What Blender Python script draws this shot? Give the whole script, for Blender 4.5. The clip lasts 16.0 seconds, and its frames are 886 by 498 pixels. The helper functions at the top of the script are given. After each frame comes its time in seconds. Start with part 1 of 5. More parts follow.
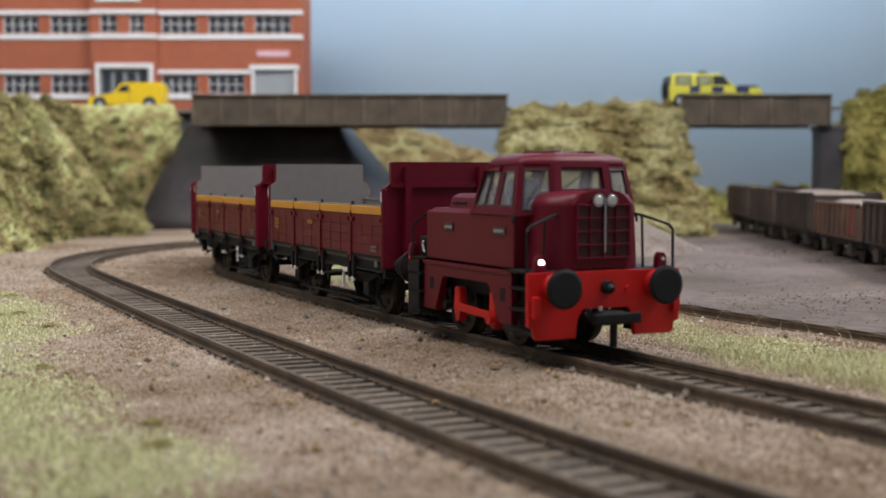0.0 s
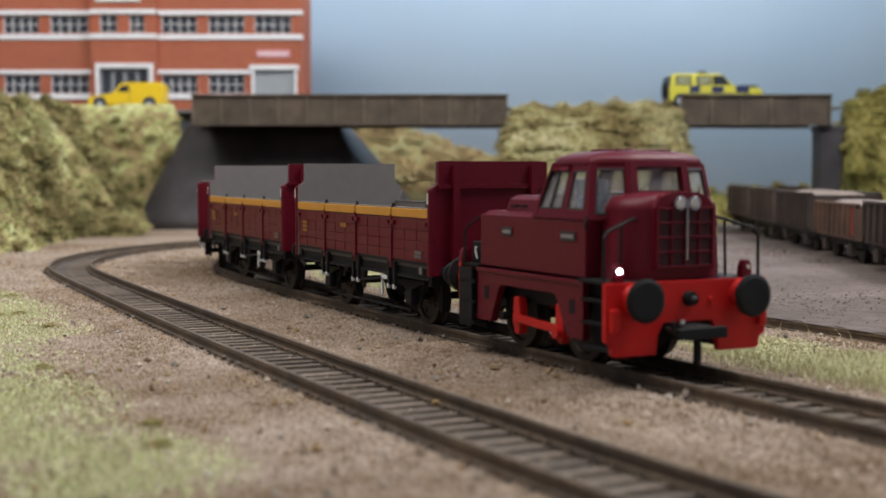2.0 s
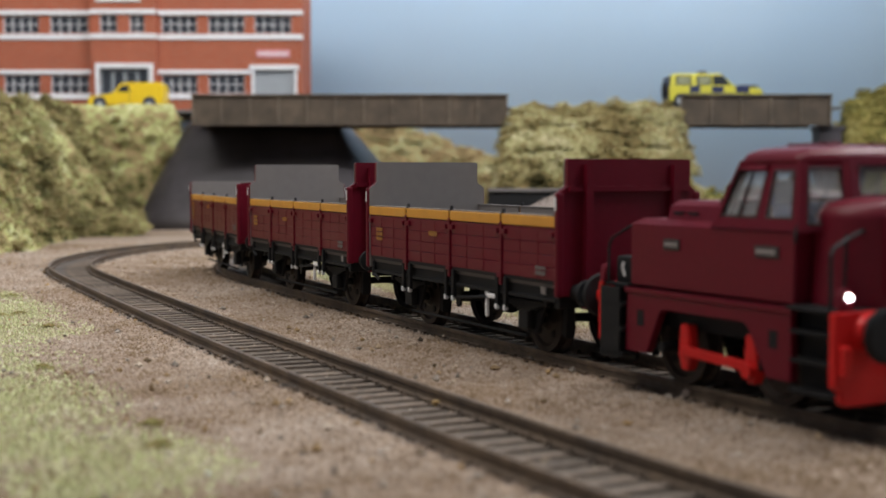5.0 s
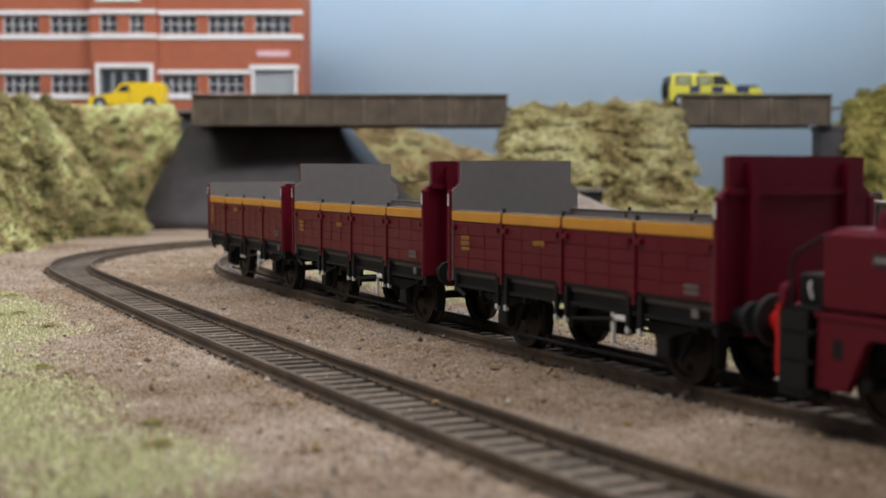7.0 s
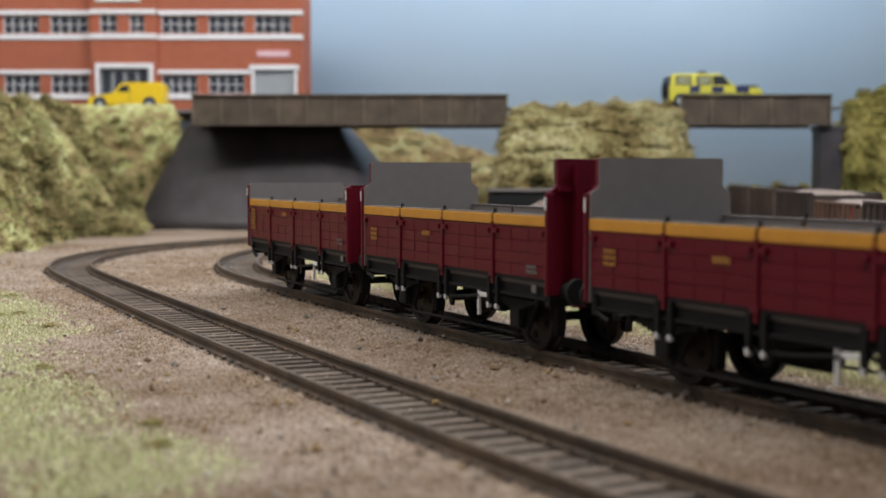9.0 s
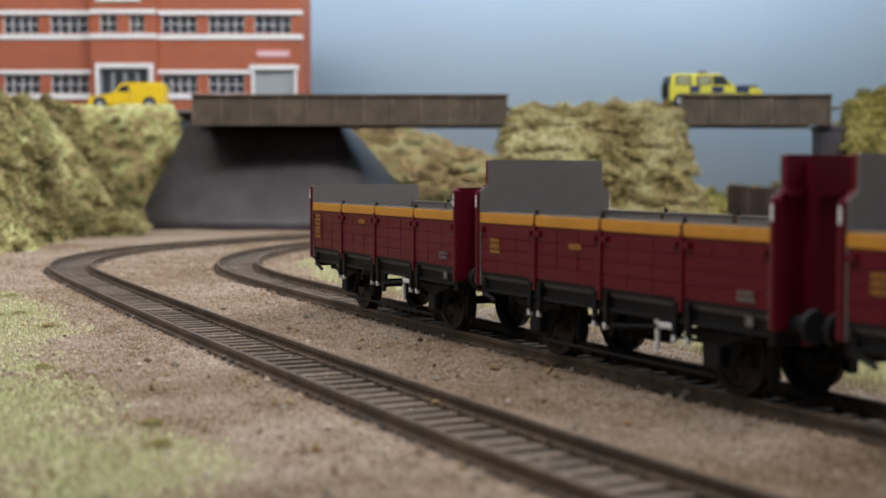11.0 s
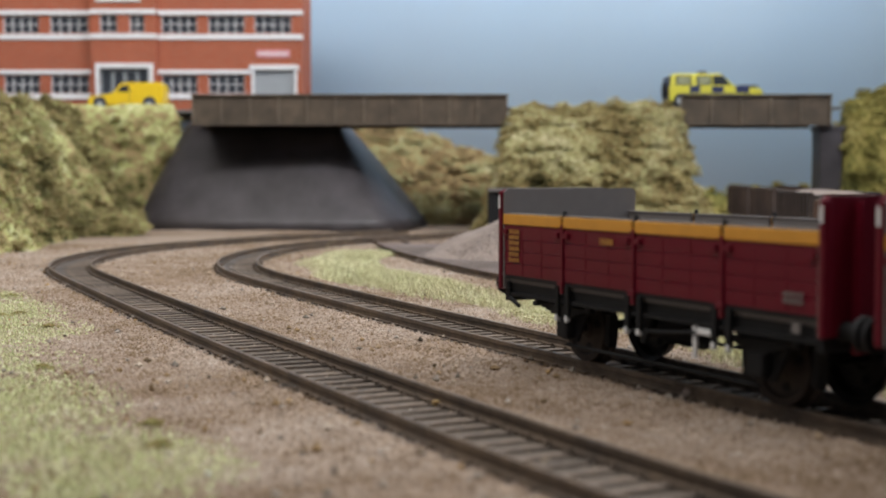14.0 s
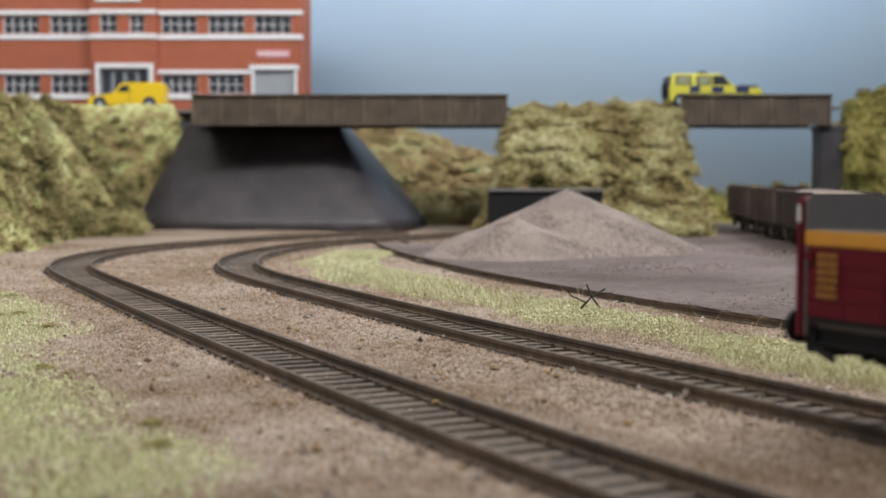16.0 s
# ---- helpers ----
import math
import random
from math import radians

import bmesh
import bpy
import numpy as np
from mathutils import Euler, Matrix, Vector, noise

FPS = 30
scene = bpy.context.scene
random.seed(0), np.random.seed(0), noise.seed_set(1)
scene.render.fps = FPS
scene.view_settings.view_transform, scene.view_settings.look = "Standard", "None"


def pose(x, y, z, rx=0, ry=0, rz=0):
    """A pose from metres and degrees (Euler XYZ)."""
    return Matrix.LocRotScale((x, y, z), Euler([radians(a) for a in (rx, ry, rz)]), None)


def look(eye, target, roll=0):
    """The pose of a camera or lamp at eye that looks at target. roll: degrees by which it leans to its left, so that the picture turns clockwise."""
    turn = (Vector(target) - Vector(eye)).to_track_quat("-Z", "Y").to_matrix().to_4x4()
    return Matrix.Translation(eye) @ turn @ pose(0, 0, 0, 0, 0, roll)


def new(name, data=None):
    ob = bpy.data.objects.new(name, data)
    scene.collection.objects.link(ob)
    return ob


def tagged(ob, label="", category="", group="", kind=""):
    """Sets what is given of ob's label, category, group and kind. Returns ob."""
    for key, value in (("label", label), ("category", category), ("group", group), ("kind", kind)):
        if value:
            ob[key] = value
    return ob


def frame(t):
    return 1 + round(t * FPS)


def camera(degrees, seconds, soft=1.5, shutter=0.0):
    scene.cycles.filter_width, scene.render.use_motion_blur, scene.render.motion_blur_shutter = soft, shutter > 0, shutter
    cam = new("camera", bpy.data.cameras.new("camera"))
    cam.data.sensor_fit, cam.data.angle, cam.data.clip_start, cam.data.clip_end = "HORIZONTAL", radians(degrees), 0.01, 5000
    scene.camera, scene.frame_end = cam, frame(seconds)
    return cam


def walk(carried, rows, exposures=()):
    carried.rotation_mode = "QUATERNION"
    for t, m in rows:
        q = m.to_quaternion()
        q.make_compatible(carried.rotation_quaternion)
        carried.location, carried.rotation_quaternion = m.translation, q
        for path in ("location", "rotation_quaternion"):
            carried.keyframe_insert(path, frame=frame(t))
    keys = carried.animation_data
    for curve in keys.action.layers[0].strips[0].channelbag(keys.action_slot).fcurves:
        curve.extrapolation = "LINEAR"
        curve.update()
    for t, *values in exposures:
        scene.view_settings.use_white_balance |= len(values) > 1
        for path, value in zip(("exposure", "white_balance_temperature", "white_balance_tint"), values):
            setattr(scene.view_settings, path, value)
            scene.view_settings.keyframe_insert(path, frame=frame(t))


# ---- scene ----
cam = camera(37.45, 16.0, soft=1.6)
EYE = pose(0, 0, 0.03425, 86.69, 0, 0)
walk(cam, [(0, EYE), (16, EYE)])
cam.data.dof.use_dof = True
cam.data.dof.focus_distance = 0.32
cam.data.dof.aperture_fstop = 27.0

MM = 0.001


# ---------- light of the exhibition room ----------
world = bpy.data.worlds.new("room_light")
scene.world = world
world.use_nodes = True
world.node_tree.nodes["Background"].inputs[0].default_value = (0.80, 0.86, 1.0, 1)
world.node_tree.nodes["Background"].inputs[1].default_value = 0.19


def area(name, eye, target, sx, sy, watts, colour):
    d = bpy.data.lights.new(name, "AREA")
    d.shape, d.size, d.size_y, d.energy, d.color = "RECTANGLE", sx, sy, watts, colour
    ob = new(name, d)
    ob.matrix_world = look(eye, target)
    return ob


area("overhead_area_light", (0.62, 0.50, 0.72), (0.02, 0.42, 0), 0.8, 0.30, 10.0, (1.0, 0.965, 0.93))
area("overhead_area_light", (-0.42, 0.14, 0.75), (-0.14, 0.36, 0), 0.8, 0.35, 3.0, (1.0, 0.91, 0.79))
# Fill light added to brighten the backdrop; no known lamp hangs there
area("overhead_area_light", (0.30, 0.22, 0.76), (0.26, 1.16, 0.06), 1.6, 0.15, 10.0, (0.97, 0.98, 1.0))
scene.view_settings.exposure = 0.0


# ---------- materials ----------
def material(name, colour, rough=0.6, metal=0.0, vary=0.12, size=400.0, bump=0.0, bumpsize=1500.0, spec=0.5, colour2=None, size2=60.0, rnd=0.0, coat=0.0):
    """Two scales of colour variation over a base, with a fine bump. Sizes are noise scales per metre."""
    m = bpy.data.materials.new(name)
    m.use_nodes = True
    nt = m.node_tree
    b = nt.nodes["Principled BSDF"]
    b.inputs["Roughness"].default_value, b.inputs["Metallic"].default_value = rough, metal
    b.inputs["Specular IOR Level"].default_value = spec
    b.inputs["Coat Weight"].default_value = coat
    tc = nt.nodes.new("ShaderNodeTexCoord")
    n1 = nt.nodes.new("ShaderNodeTexNoise")
    n1.inputs["Scale"].default_value, n1.inputs["Detail"].default_value = size, 4
    n2 = nt.nodes.new("ShaderNodeTexNoise")
    n2.inputs["Scale"].default_value, n2.inputs["Detail"].default_value = size2, 3
    for n in (n1, n2):
        nt.links.new(tc.outputs["Object"], n.inputs["Vector"])
    r2 = nt.nodes.new("ShaderNodeMapRange")
    r2.inputs[1].default_value, r2.inputs[2].default_value = 0.35, 0.65
    nt.links.new(n2.outputs["Fac"], r2.inputs[0])
    mx = nt.nodes.new("ShaderNodeMix")
    mx.data_type = "RGBA"
    mx.inputs[6].default_value = (*colour, 1)
    mx.inputs[7].default_value = (*(colour2 or [c * (1 - vary) for c in colour]), 1)
    nt.links.new(r2.outputs[0], mx.inputs[0])
    hs = nt.nodes.new("ShaderNodeHueSaturation")
    r1 = nt.nodes.new("ShaderNodeMapRange")
    r1.inputs[1].default_value, r1.inputs[2].default_value = 0.25, 0.75
    r1.inputs[3].default_value, r1.inputs[4].default_value = 1 - vary, 1 + vary
    nt.links.new(n1.outputs["Fac"], r1.inputs[0])
    val = r1.outputs[0]
    if rnd:
        oi = nt.nodes.new("ShaderNodeObjectInfo")
        rr = nt.nodes.new("ShaderNodeMapRange")
        rr.inputs[3].default_value, rr.inputs[4].default_value = 1 - rnd, 1 + rnd
        nt.links.new(oi.outputs["Random"], rr.inputs[0])
        mu = nt.nodes.new("ShaderNodeMath")
        mu.operation = "MULTIPLY"
        nt.links.new(val, mu.inputs[0])
        nt.links.new(rr.outputs[0], mu.inputs[1])
        val = mu.outputs[0]
    nt.links.new(val, hs.inputs["Value"])
    nt.links.new(mx.outputs[2], hs.inputs["Color"])
    nt.links.new(hs.outputs[0], b.inputs["Base Color"])
    if bump:
        n3 = nt.nodes.new("ShaderNodeTexNoise")
        n3.inputs["Scale"].default_value, n3.inputs["Detail"].default_value = bumpsize, 5
        nt.links.new(tc.outputs["Object"], n3.inputs["Vector"])
        bp = nt.nodes.new("ShaderNodeBump")
        bp.inputs["Strength"].default_value, bp.inputs["Distance"].default_value = bump, 0.0006
        nt.links.new(n3.outputs["Fac"], bp.inputs["Height"])
        nt.links.new(bp.outputs[0], b.inputs["Normal"])
    return m


def glow(name, colour, strength):
    m = bpy.data.materials.new(name)
    m.use_nodes = True
    b = m.node_tree.nodes["Principled BSDF"]
    b.inputs["Base Color"].default_value = (*colour, 1)
    b.inputs["Emission Color"].default_value = (*colour, 1)
    b.inputs["Emission Strength"].default_value = strength
    return m


def glass(name, colour=(1, 1, 1), rough=0.03):
    m = bpy.data.materials.new(name)
    m.use_nodes = True
    b = m.node_tree.nodes["Principled BSDF"]
    b.inputs["Base Color"].default_value = (*colour, 1)
    b.inputs["Roughness"].default_value = rough
    b.inputs["Transmission Weight"].default_value = 1.0
    b.inputs["IOR"].default_value = 1.2
    return m


MAROON = material("maroon_paint", (0.118, 0.0035, 0.0135), 0.42, vary=0.08, size=900, bump=0.04, spec=0.28)
GREYPAINT = material("grey_interior_paint", (0.165, 0.148, 0.140), 0.8, vary=0.05)
YELLOW = material("yellow_line_paint", (0.62, 0.29, 0.035), 0.5, vary=0.06)
RED = material("red_paint", (0.52, 0.014, 0.013), 0.42, vary=0.06, spec=0.3)
BLACK = material("black_plastic", (0.009, 0.009, 0.010), 0.65, vary=0.2, bump=0.05, spec=0.3)
WHITE = material("white_paint", (0.75, 0.75, 0.75), 0.5)
TYRE_STEEL = material("wheel_steel", (0.045, 0.032, 0.026), 0.55, 0.4, vary=0.3)
CHROME = material("chrome", (0.8, 0.8, 0.82), 0.12, 1.0)
GROUND_BALLAST = material("ballast_grit", (0.325, 0.250, 0.194), 0.95, vary=0.34, size=650, bump=1.0, bumpsize=700, colour2=(0.205, 0.138, 0.086), size2=17)
RUST = material("rusty_rail", (0.135, 0.094, 0.062), 0.62, vary=0.35, size=500, bump=0.25, colour2=(0.085, 0.062, 0.046), size2=70)
SLEEPER = material("dark_sleeper", (0.128, 0.111, 0.102), 0.8, vary=0.4, size=500, bump=0.5, rnd=0.35, colour2=(0.135, 0.102, 0.076), size2=90)
CONCRETE = material("grey_painted_concrete", (0.054, 0.047, 0.052), 0.5, vary=0.3, size=70, bump=0.7, bumpsize=160, colour2=(0.034, 0.029, 0.031), size2=20)
GIRDER = material("weathered_girder", (0.085, 0.062, 0.042), 0.7, vary=0.3, size=150, bump=0.3)
SKY = material("painted_sky", (0.53, 0.73, 0.95), 0.9, vary=0.03, size=6, size2=2.5, colour2=(0.60, 0.75, 0.91))
PILE = material("gravel_pile", (0.28, 0.222, 0.19), 0.95, vary=0.3, size=1200, bump=0.9, bumpsize=900)
YELLOWCAR = material("yellow_car_paint", (0.80, 0.55, 0.02), 0.35, vary=0.04)
DARKWAGON = material("rusty_wagon", (0.06, 0.042, 0.034), 0.8, vary=0.3, size=150, bump=0.3)


# ---------- mesh helpers (all in millimetres) ----------
def mesh_ob(name, bm, mat, smooth=False):
    bmesh.ops.recalc_face_normals(bm, faces=bm.faces)
    me = bpy.data.meshes.new(name)
    bm.transform(Matrix.Scale(MM, 4))
    bm.to_mesh(me)
    bm.free()
    if smooth:
        me.polygons.foreach_set("use_smooth", [True] * len(me.polygons))
    me.materials.append(mat)
    return new(name, me)


def part(name, bm, mat, parent, label="", smooth=False):
    ob = mesh_ob(name, bm, mat, smooth)
    ob.parent = parent
    if label:
        tagged(ob, label)
    return ob


def thing(name, label, category, group="", kind=""):
    return tagged(new(name), label, category, group, kind)


def bm_box(bm, x0, x1, y0, y1, z0, z1, bevel=0.0):
    m = pose((x0 + x1) / 2, (y0 + y1) / 2, (z0 + z1) / 2) @ Matrix.Diagonal((abs(x1 - x0), abs(y1 - y0), abs(z1 - z0), 1))
    r = bmesh.ops.create_cube(bm, size=1, matrix=m)
    if bevel:
        es = list({e for v in r["verts"] for e in v.link_edges})
        bmesh.ops.bevel(bm, geom=es, offset=bevel, segments=2, affect="EDGES", profile=0.6)
    return bm


def box(x0, x1, y0, y1, z0, z1, bevel=0.0):
    return bm_box(bmesh.new(), x0, x1, y0, y1, z0, z1, bevel)


def bm_cyl(bm, a, b, r0, r1=None, n=16):
    a, b = Vector(a), Vector(b)
    m = Matrix.Translation((a + b) / 2) @ (b - a).to_track_quat("Z", "Y").to_matrix().to_4x4()
    bmesh.ops.create_cone(bm, cap_ends=True, segments=n, radius1=r0, radius2=r0 if r1 is None else r1, depth=(b - a).length, matrix=m)
    return bm


def cyl(a, b, r0, r1=None, n=16):
    return bm_cyl(bmesh.new(), a, b, r0, r1, n)


def prism(outline, axis, lo, hi, bevel=0.0):
    """A 2D outline pushed along an axis: 'x' takes (y, z), 'y' takes (x, z), 'z' takes (x, y)."""
    bm = bmesh.new()
    put = {"x": lambda u, v, w: (w, u, v), "y": lambda u, v, w: (u, w, v), "z": lambda u, v, w: (u, v, w)}[axis]
    a = [bm.verts.new(put(u, v, lo)) for u, v in outline]
    b = [bm.verts.new(put(u, v, hi)) for u, v in outline]
    bm.faces.new(a)
    bm.faces.new(b[::-1])
    for i in range(len(a)):
        j = (i + 1) % len(a)
        bm.faces.new((a[i], b[i], b[j], a[j]))
    bmesh.ops.recalc_face_normals(bm, faces=bm.faces)
    if bevel:
        bmesh.ops.bevel(bm, geom=list(bm.edges), offset=bevel, segments=2, affect="EDGES")
    return bm


def loft(rings, closed=True):
    """Rings of equally many points, skinned and capped."""
    bm = bmesh.new()
    vs = [[bm.verts.new(p) for p in r] for r in rings]
    n = len(rings[0])
    for r0, r1 in zip(vs, vs[1:]):
        for i in range(n):
            j = (i + 1) % n
            bm.faces.new((r0[i], r0[j], r1[j], r1[i]))
    bm.faces.new(vs[0])
    bm.faces.new(vs[-1][::-1])
    return bm


def wire(points, r=0.3, n=8):
    """A bent rod through points."""
    bm = bmesh.new()
    for a, b in zip(points, points[1:]):
        bm_cyl(bm, a, b, r, n=n)
    for p in points[1:-1]:
        bmesh.ops.create_icosphere(bm, subdivisions=1, radius=r * 1.02, matrix=Matrix.Translation(p))
    return bm


# ---------- the two main lines and the siding ----------
class Line:
    """A track's centre line: nearly straight near the viewer, then a tight bend. Arc length in mm grows away from the viewer."""

    def __init__(self, x0, y0, a0, k1, length, k2, k3, k0=None):
        self.s = np.arange(-400.0, 900.0, 2.0)
        k = np.where(self.s < length + (300 if k0 is None else 190), k2, k3)
        w = np.clip((self.s - length) / 40 + 0.5, 0, 1)
        k = np.where(self.s < length + 20, k1 * (1 - w) + k2 * w, k)
        if k0 is not None:
            k = np.where(self.s < 55, k0, k)
        a = np.concatenate([[0], np.cumsum(k * 2.0)[:-1]])
        i = 200
        self.a = a - a[i if k0 is None else i + 28] + a0
        x, y = np.cumsum(np.cos(self.a) * 2), np.cumsum(np.sin(self.a) * 2)
        j = i if k0 is None else i + 28
        self.x, self.y = x - x[j] + x0, y - y[j] + y0

    def at(self, s, off=0.0):
        """Place at arc s, off mm to the right of the way that leads off from the viewer."""
        a = np.interp(s, self.s, self.a)
        return np.interp(s, self.s, self.x) + off * math.sin(a), np.interp(s, self.s, self.y) - off * math.cos(a), a


INNER = Line(62.256, 185.728, 2.05809, -0.00028, 288.55, -0.00383, -0.0025)
OUTER = Line(2.988, 182.417, 2.03729, -0.0001416, 364.86, -0.00444, -0.0022, -0.0012)
HALF = 7.5
FAR = Line(95.0, 300.0, 2.03, 0.0, 40.0, -0.0009, -0.0009)

RAIL = [(-0.45, -0.1), (-0.35, 0), (0.35, 0), (0.45, -0.1), (0.45, -0.8), (0.16, -1.0), (0.16, -1.9), (0.75, -2.15), (0.75, -2.5), (-0.75, -2.5), (-0.75, -2.15), (-0.16, -1.9), (-0.16, -1.0), (-0.45, -0.8)]


def rail_bm(line, off, s0, s1, step=6.0):
    n = max(2, int((s1 - s0) / step))
    rings = []
    for i in range(n + 1):
        s = s0 + (s1 - s0) * i / n
        ring = []
        for u, z in RAIL:
            x, y, a = line.at(s, off + u)
            ring.append((x, y, z))
        rings.append(ring)
    return loft(rings)


def spread(name, cells, mat, parent=None, label="", category="", smooth=False):
    """One mesh of very many little pieces: vertices (n, k, 3) in mm and the faces of one piece."""
    verts, faces = cells
    n, k, _ = verts.shape
    idx = (np.array(faces)[None] + (np.arange(n) * k)[:, None, None]).reshape(-1, len(faces[0]))
    me = bpy.data.meshes.new(name)
    me.from_pydata((verts.reshape(-1, 3) * MM).tolist(), [], idx.tolist())
    me.materials.append(mat)
    ob = new(name, me)
    if parent:
        ob.parent = parent
    return tagged(ob, label, category, "", "stuff")


OCTA = [(0, 2, 4), (2, 1, 4), (1, 3, 4), (3, 0, 4), (2, 0, 5), (1, 2, 5), (3, 1, 5), (0, 3, 5)]
RNG = np.random.default_rng(7)


def stones(p, size):
    """Rough little stones at p (n, 3), size (n,)."""
    n = len(p)
    base = np.array([(1, 0, 0), (-1, 0, 0), (0, 1, 0), (0, -1, 0), (0, 0, 0.8), (0, 0, -0.8)], float)
    a = RNG.uniform(0, 6.28, n)
    v = base[None] * RNG.uniform(0.55, 1.3, (n, 6, 1)) + RNG.normal(0, 0.12, (n, 6, 3))
    c, s_ = np.cos(a)[:, None], np.sin(a)[:, None]
    v = np.stack([v[..., 0] * c - v[..., 1] * s_, v[..., 0] * s_ + v[..., 1] * c, v[..., 2]], -1)
    return v * size[:, None, None] + p[:, None, :], OCTA


def blades(p, length, width, lean=0.7):
    """Grass fibres: two tapering triangles each."""
    n = len(p)
    a, b = RNG.uniform(0, 6.28, n), RNG.uniform(0, 6.28, n)
    l = length * RNG.uniform(0.5, 1.2, n)
    tilt = np.abs(RNG.normal(0, lean, n)).clip(0, 1.4)
    d = np.stack([np.cos(a) * np.sin(tilt), np.sin(a) * np.sin(tilt), np.cos(tilt)], 1)
    side = np.stack([np.cos(b), np.sin(b), 0 * b], 1) * width
    mid = p + d * (l * 0.55)[:, None]
    tip = p + d * l[:, None] + np.stack([np.cos(a), np.sin(a), -0.5 + 0 * a], 1) * (l * 0.18)[:, None]
    v = np.stack([p - side, p + side, mid + side * 0.7, mid - side * 0.7, tip], 1)
    return v, [(0, 1, 2), (0, 2, 3), (3, 2, 4)]


# ---------- ground ----------
def smooth(a, b, x):
    t = np.clip((x - a) / (b - a), 0, 1)
    return t * t * (3 - 2 * t)


def wave(x, y, f, seed):
    """A smooth cheap noise on arrays, about -1 to 1."""
    r = np.random.default_rng(seed)
    z = np.zeros_like(x, float)
    for k in range(7):
        a, ph, g = r.uniform(0, 6.28), r.uniform(0, 6.28), f * r.uniform(0.6, 1.8)
        z += np.sin((x * np.cos(a) + y * np.sin(a)) * g + ph)
    return z / 3.6


def track_distance(line, x, y):
    px, py = line.x[::4], line.y[::4]
    best = np.full(x.shape, 1e9)
    for i in range(len(px)):
        best = np.minimum(best, (x - px[i]) ** 2 + (y - py[i]) ** 2)
    return np.sqrt(best)


def toe(x):
    """Where the left-hand bank meets the ground."""
    return np.where(x < -203, 640.0 - (x + 203) * 0.2, 900.0)


def ground_height(x, y):
    z = -3.0 + 0.28 * wave(x, y, 0.12, 1) + 0.55 * wave(x, y, 0.03, 2)
    for line in (INNER, OUTER):
        d = track_distance(line, x, y)
        bed = np.where(d < 8.2, -3.4, -2.35)
        w = 1 - smooth(17, 26, d)
        z = z * (1 - w) + (bed + 0.12 * wave(x, y, 0.5, 3)) * w
    return z


def build_ground():
    ys = np.concatenate([np.arange(-300, 90, 30), np.arange(90, 420, 2.6), np.arange(420, 900, 8), np.arange(900, 1320, 40)])
    xs = np.concatenate([np.arange(-1300, -260, 60), np.arange(-260, 260, 3.2), np.arange(260, 1300, 60)])
    gx, gy = np.meshgrid(xs, ys)
    gz = ground_height(gx, gy)
    n, m = gx.shape
    i = np.arange((n - 1) * (m - 1))
    a = (i // (m - 1)) * m + i % (m - 1)
    me = bpy.data.meshes.new("ground")
    me.from_pydata((np.stack([gx, gy, gz], -1).reshape(-1, 3) * MM).tolist(), [], np.stack([a, a + 1, a + m + 1, a + m], 1).tolist())
    me.polygons.foreach_set("use_smooth", [True] * len(me.polygons))
    me.materials.append(GROUND_BALLAST)
    return tagged(new("ground", me), "sandy brown scenic grit ground of a model railway", "ground", "", "structure")


def island_material(name, stops, rough=0.95):
    """Colour chosen at random for every little piece."""
    m = bpy.data.materials.new(name)
    m.use_nodes = True
    nt = m.node_tree
    b = nt.nodes["Principled BSDF"]
    b.inputs["Roughness"].default_value = rough
    b.inputs["Specular IOR Level"].default_value = 0.25
    g = nt.nodes.new("ShaderNodeNewGeometry")
    r = nt.nodes.new("ShaderNodeValToRGB")
    while len(r.color_ramp.elements) < len(stops):
        r.color_ramp.elements.new(0.5)
    for i, (e, c) in enumerate(zip(r.color_ramp.elements, stops)):
        e.position, e.color = i / (len(stops) - 1), (*c, 1)
    nt.links.new(g.outputs["Random Per Island"], r.inputs[0])
    nt.links.new(r.outputs[0], b.inputs["Base Color"])
    return m


GREYGRIT = island_material("grey_gravel_stones", [(0.15, 0.125, 0.11), (0.32, 0.265, 0.235), (0.37, 0.315, 0.285), (0.27, 0.22, 0.19)])
TURF = island_material("turf_flock", [(0.38, 0.35, 0.18), (0.53, 0.59, 0.30), (0.68, 0.70, 0.44), (0.46, 0.53, 0.23), (0.54, 0.45, 0.30), (0.65, 0.63, 0.47)])
STATICGRASS = island_material("pale_static_grass", [(0.42, 0.41, 0.21), (0.62, 0.62, 0.37), (0.74, 0.72, 0.49), (0.53, 0.54, 0.29), (0.58, 0.49, 0.33)])
MOSS = island_material("moss_crumbs", [(0.15, 0.12, 0.04), (0.26, 0.23, 0.09), (0.20, 0.19, 0.06), (0.30, 0.20, 0.10)])
FLECK = island_material("coloured_flecks", [(0.10, 0.08, 0.06), (0.45, 0.40, 0.35), (0.08, 0.065, 0.05), (0.40, 0.26, 0.12), (0.6, 0.55, 0.5)])
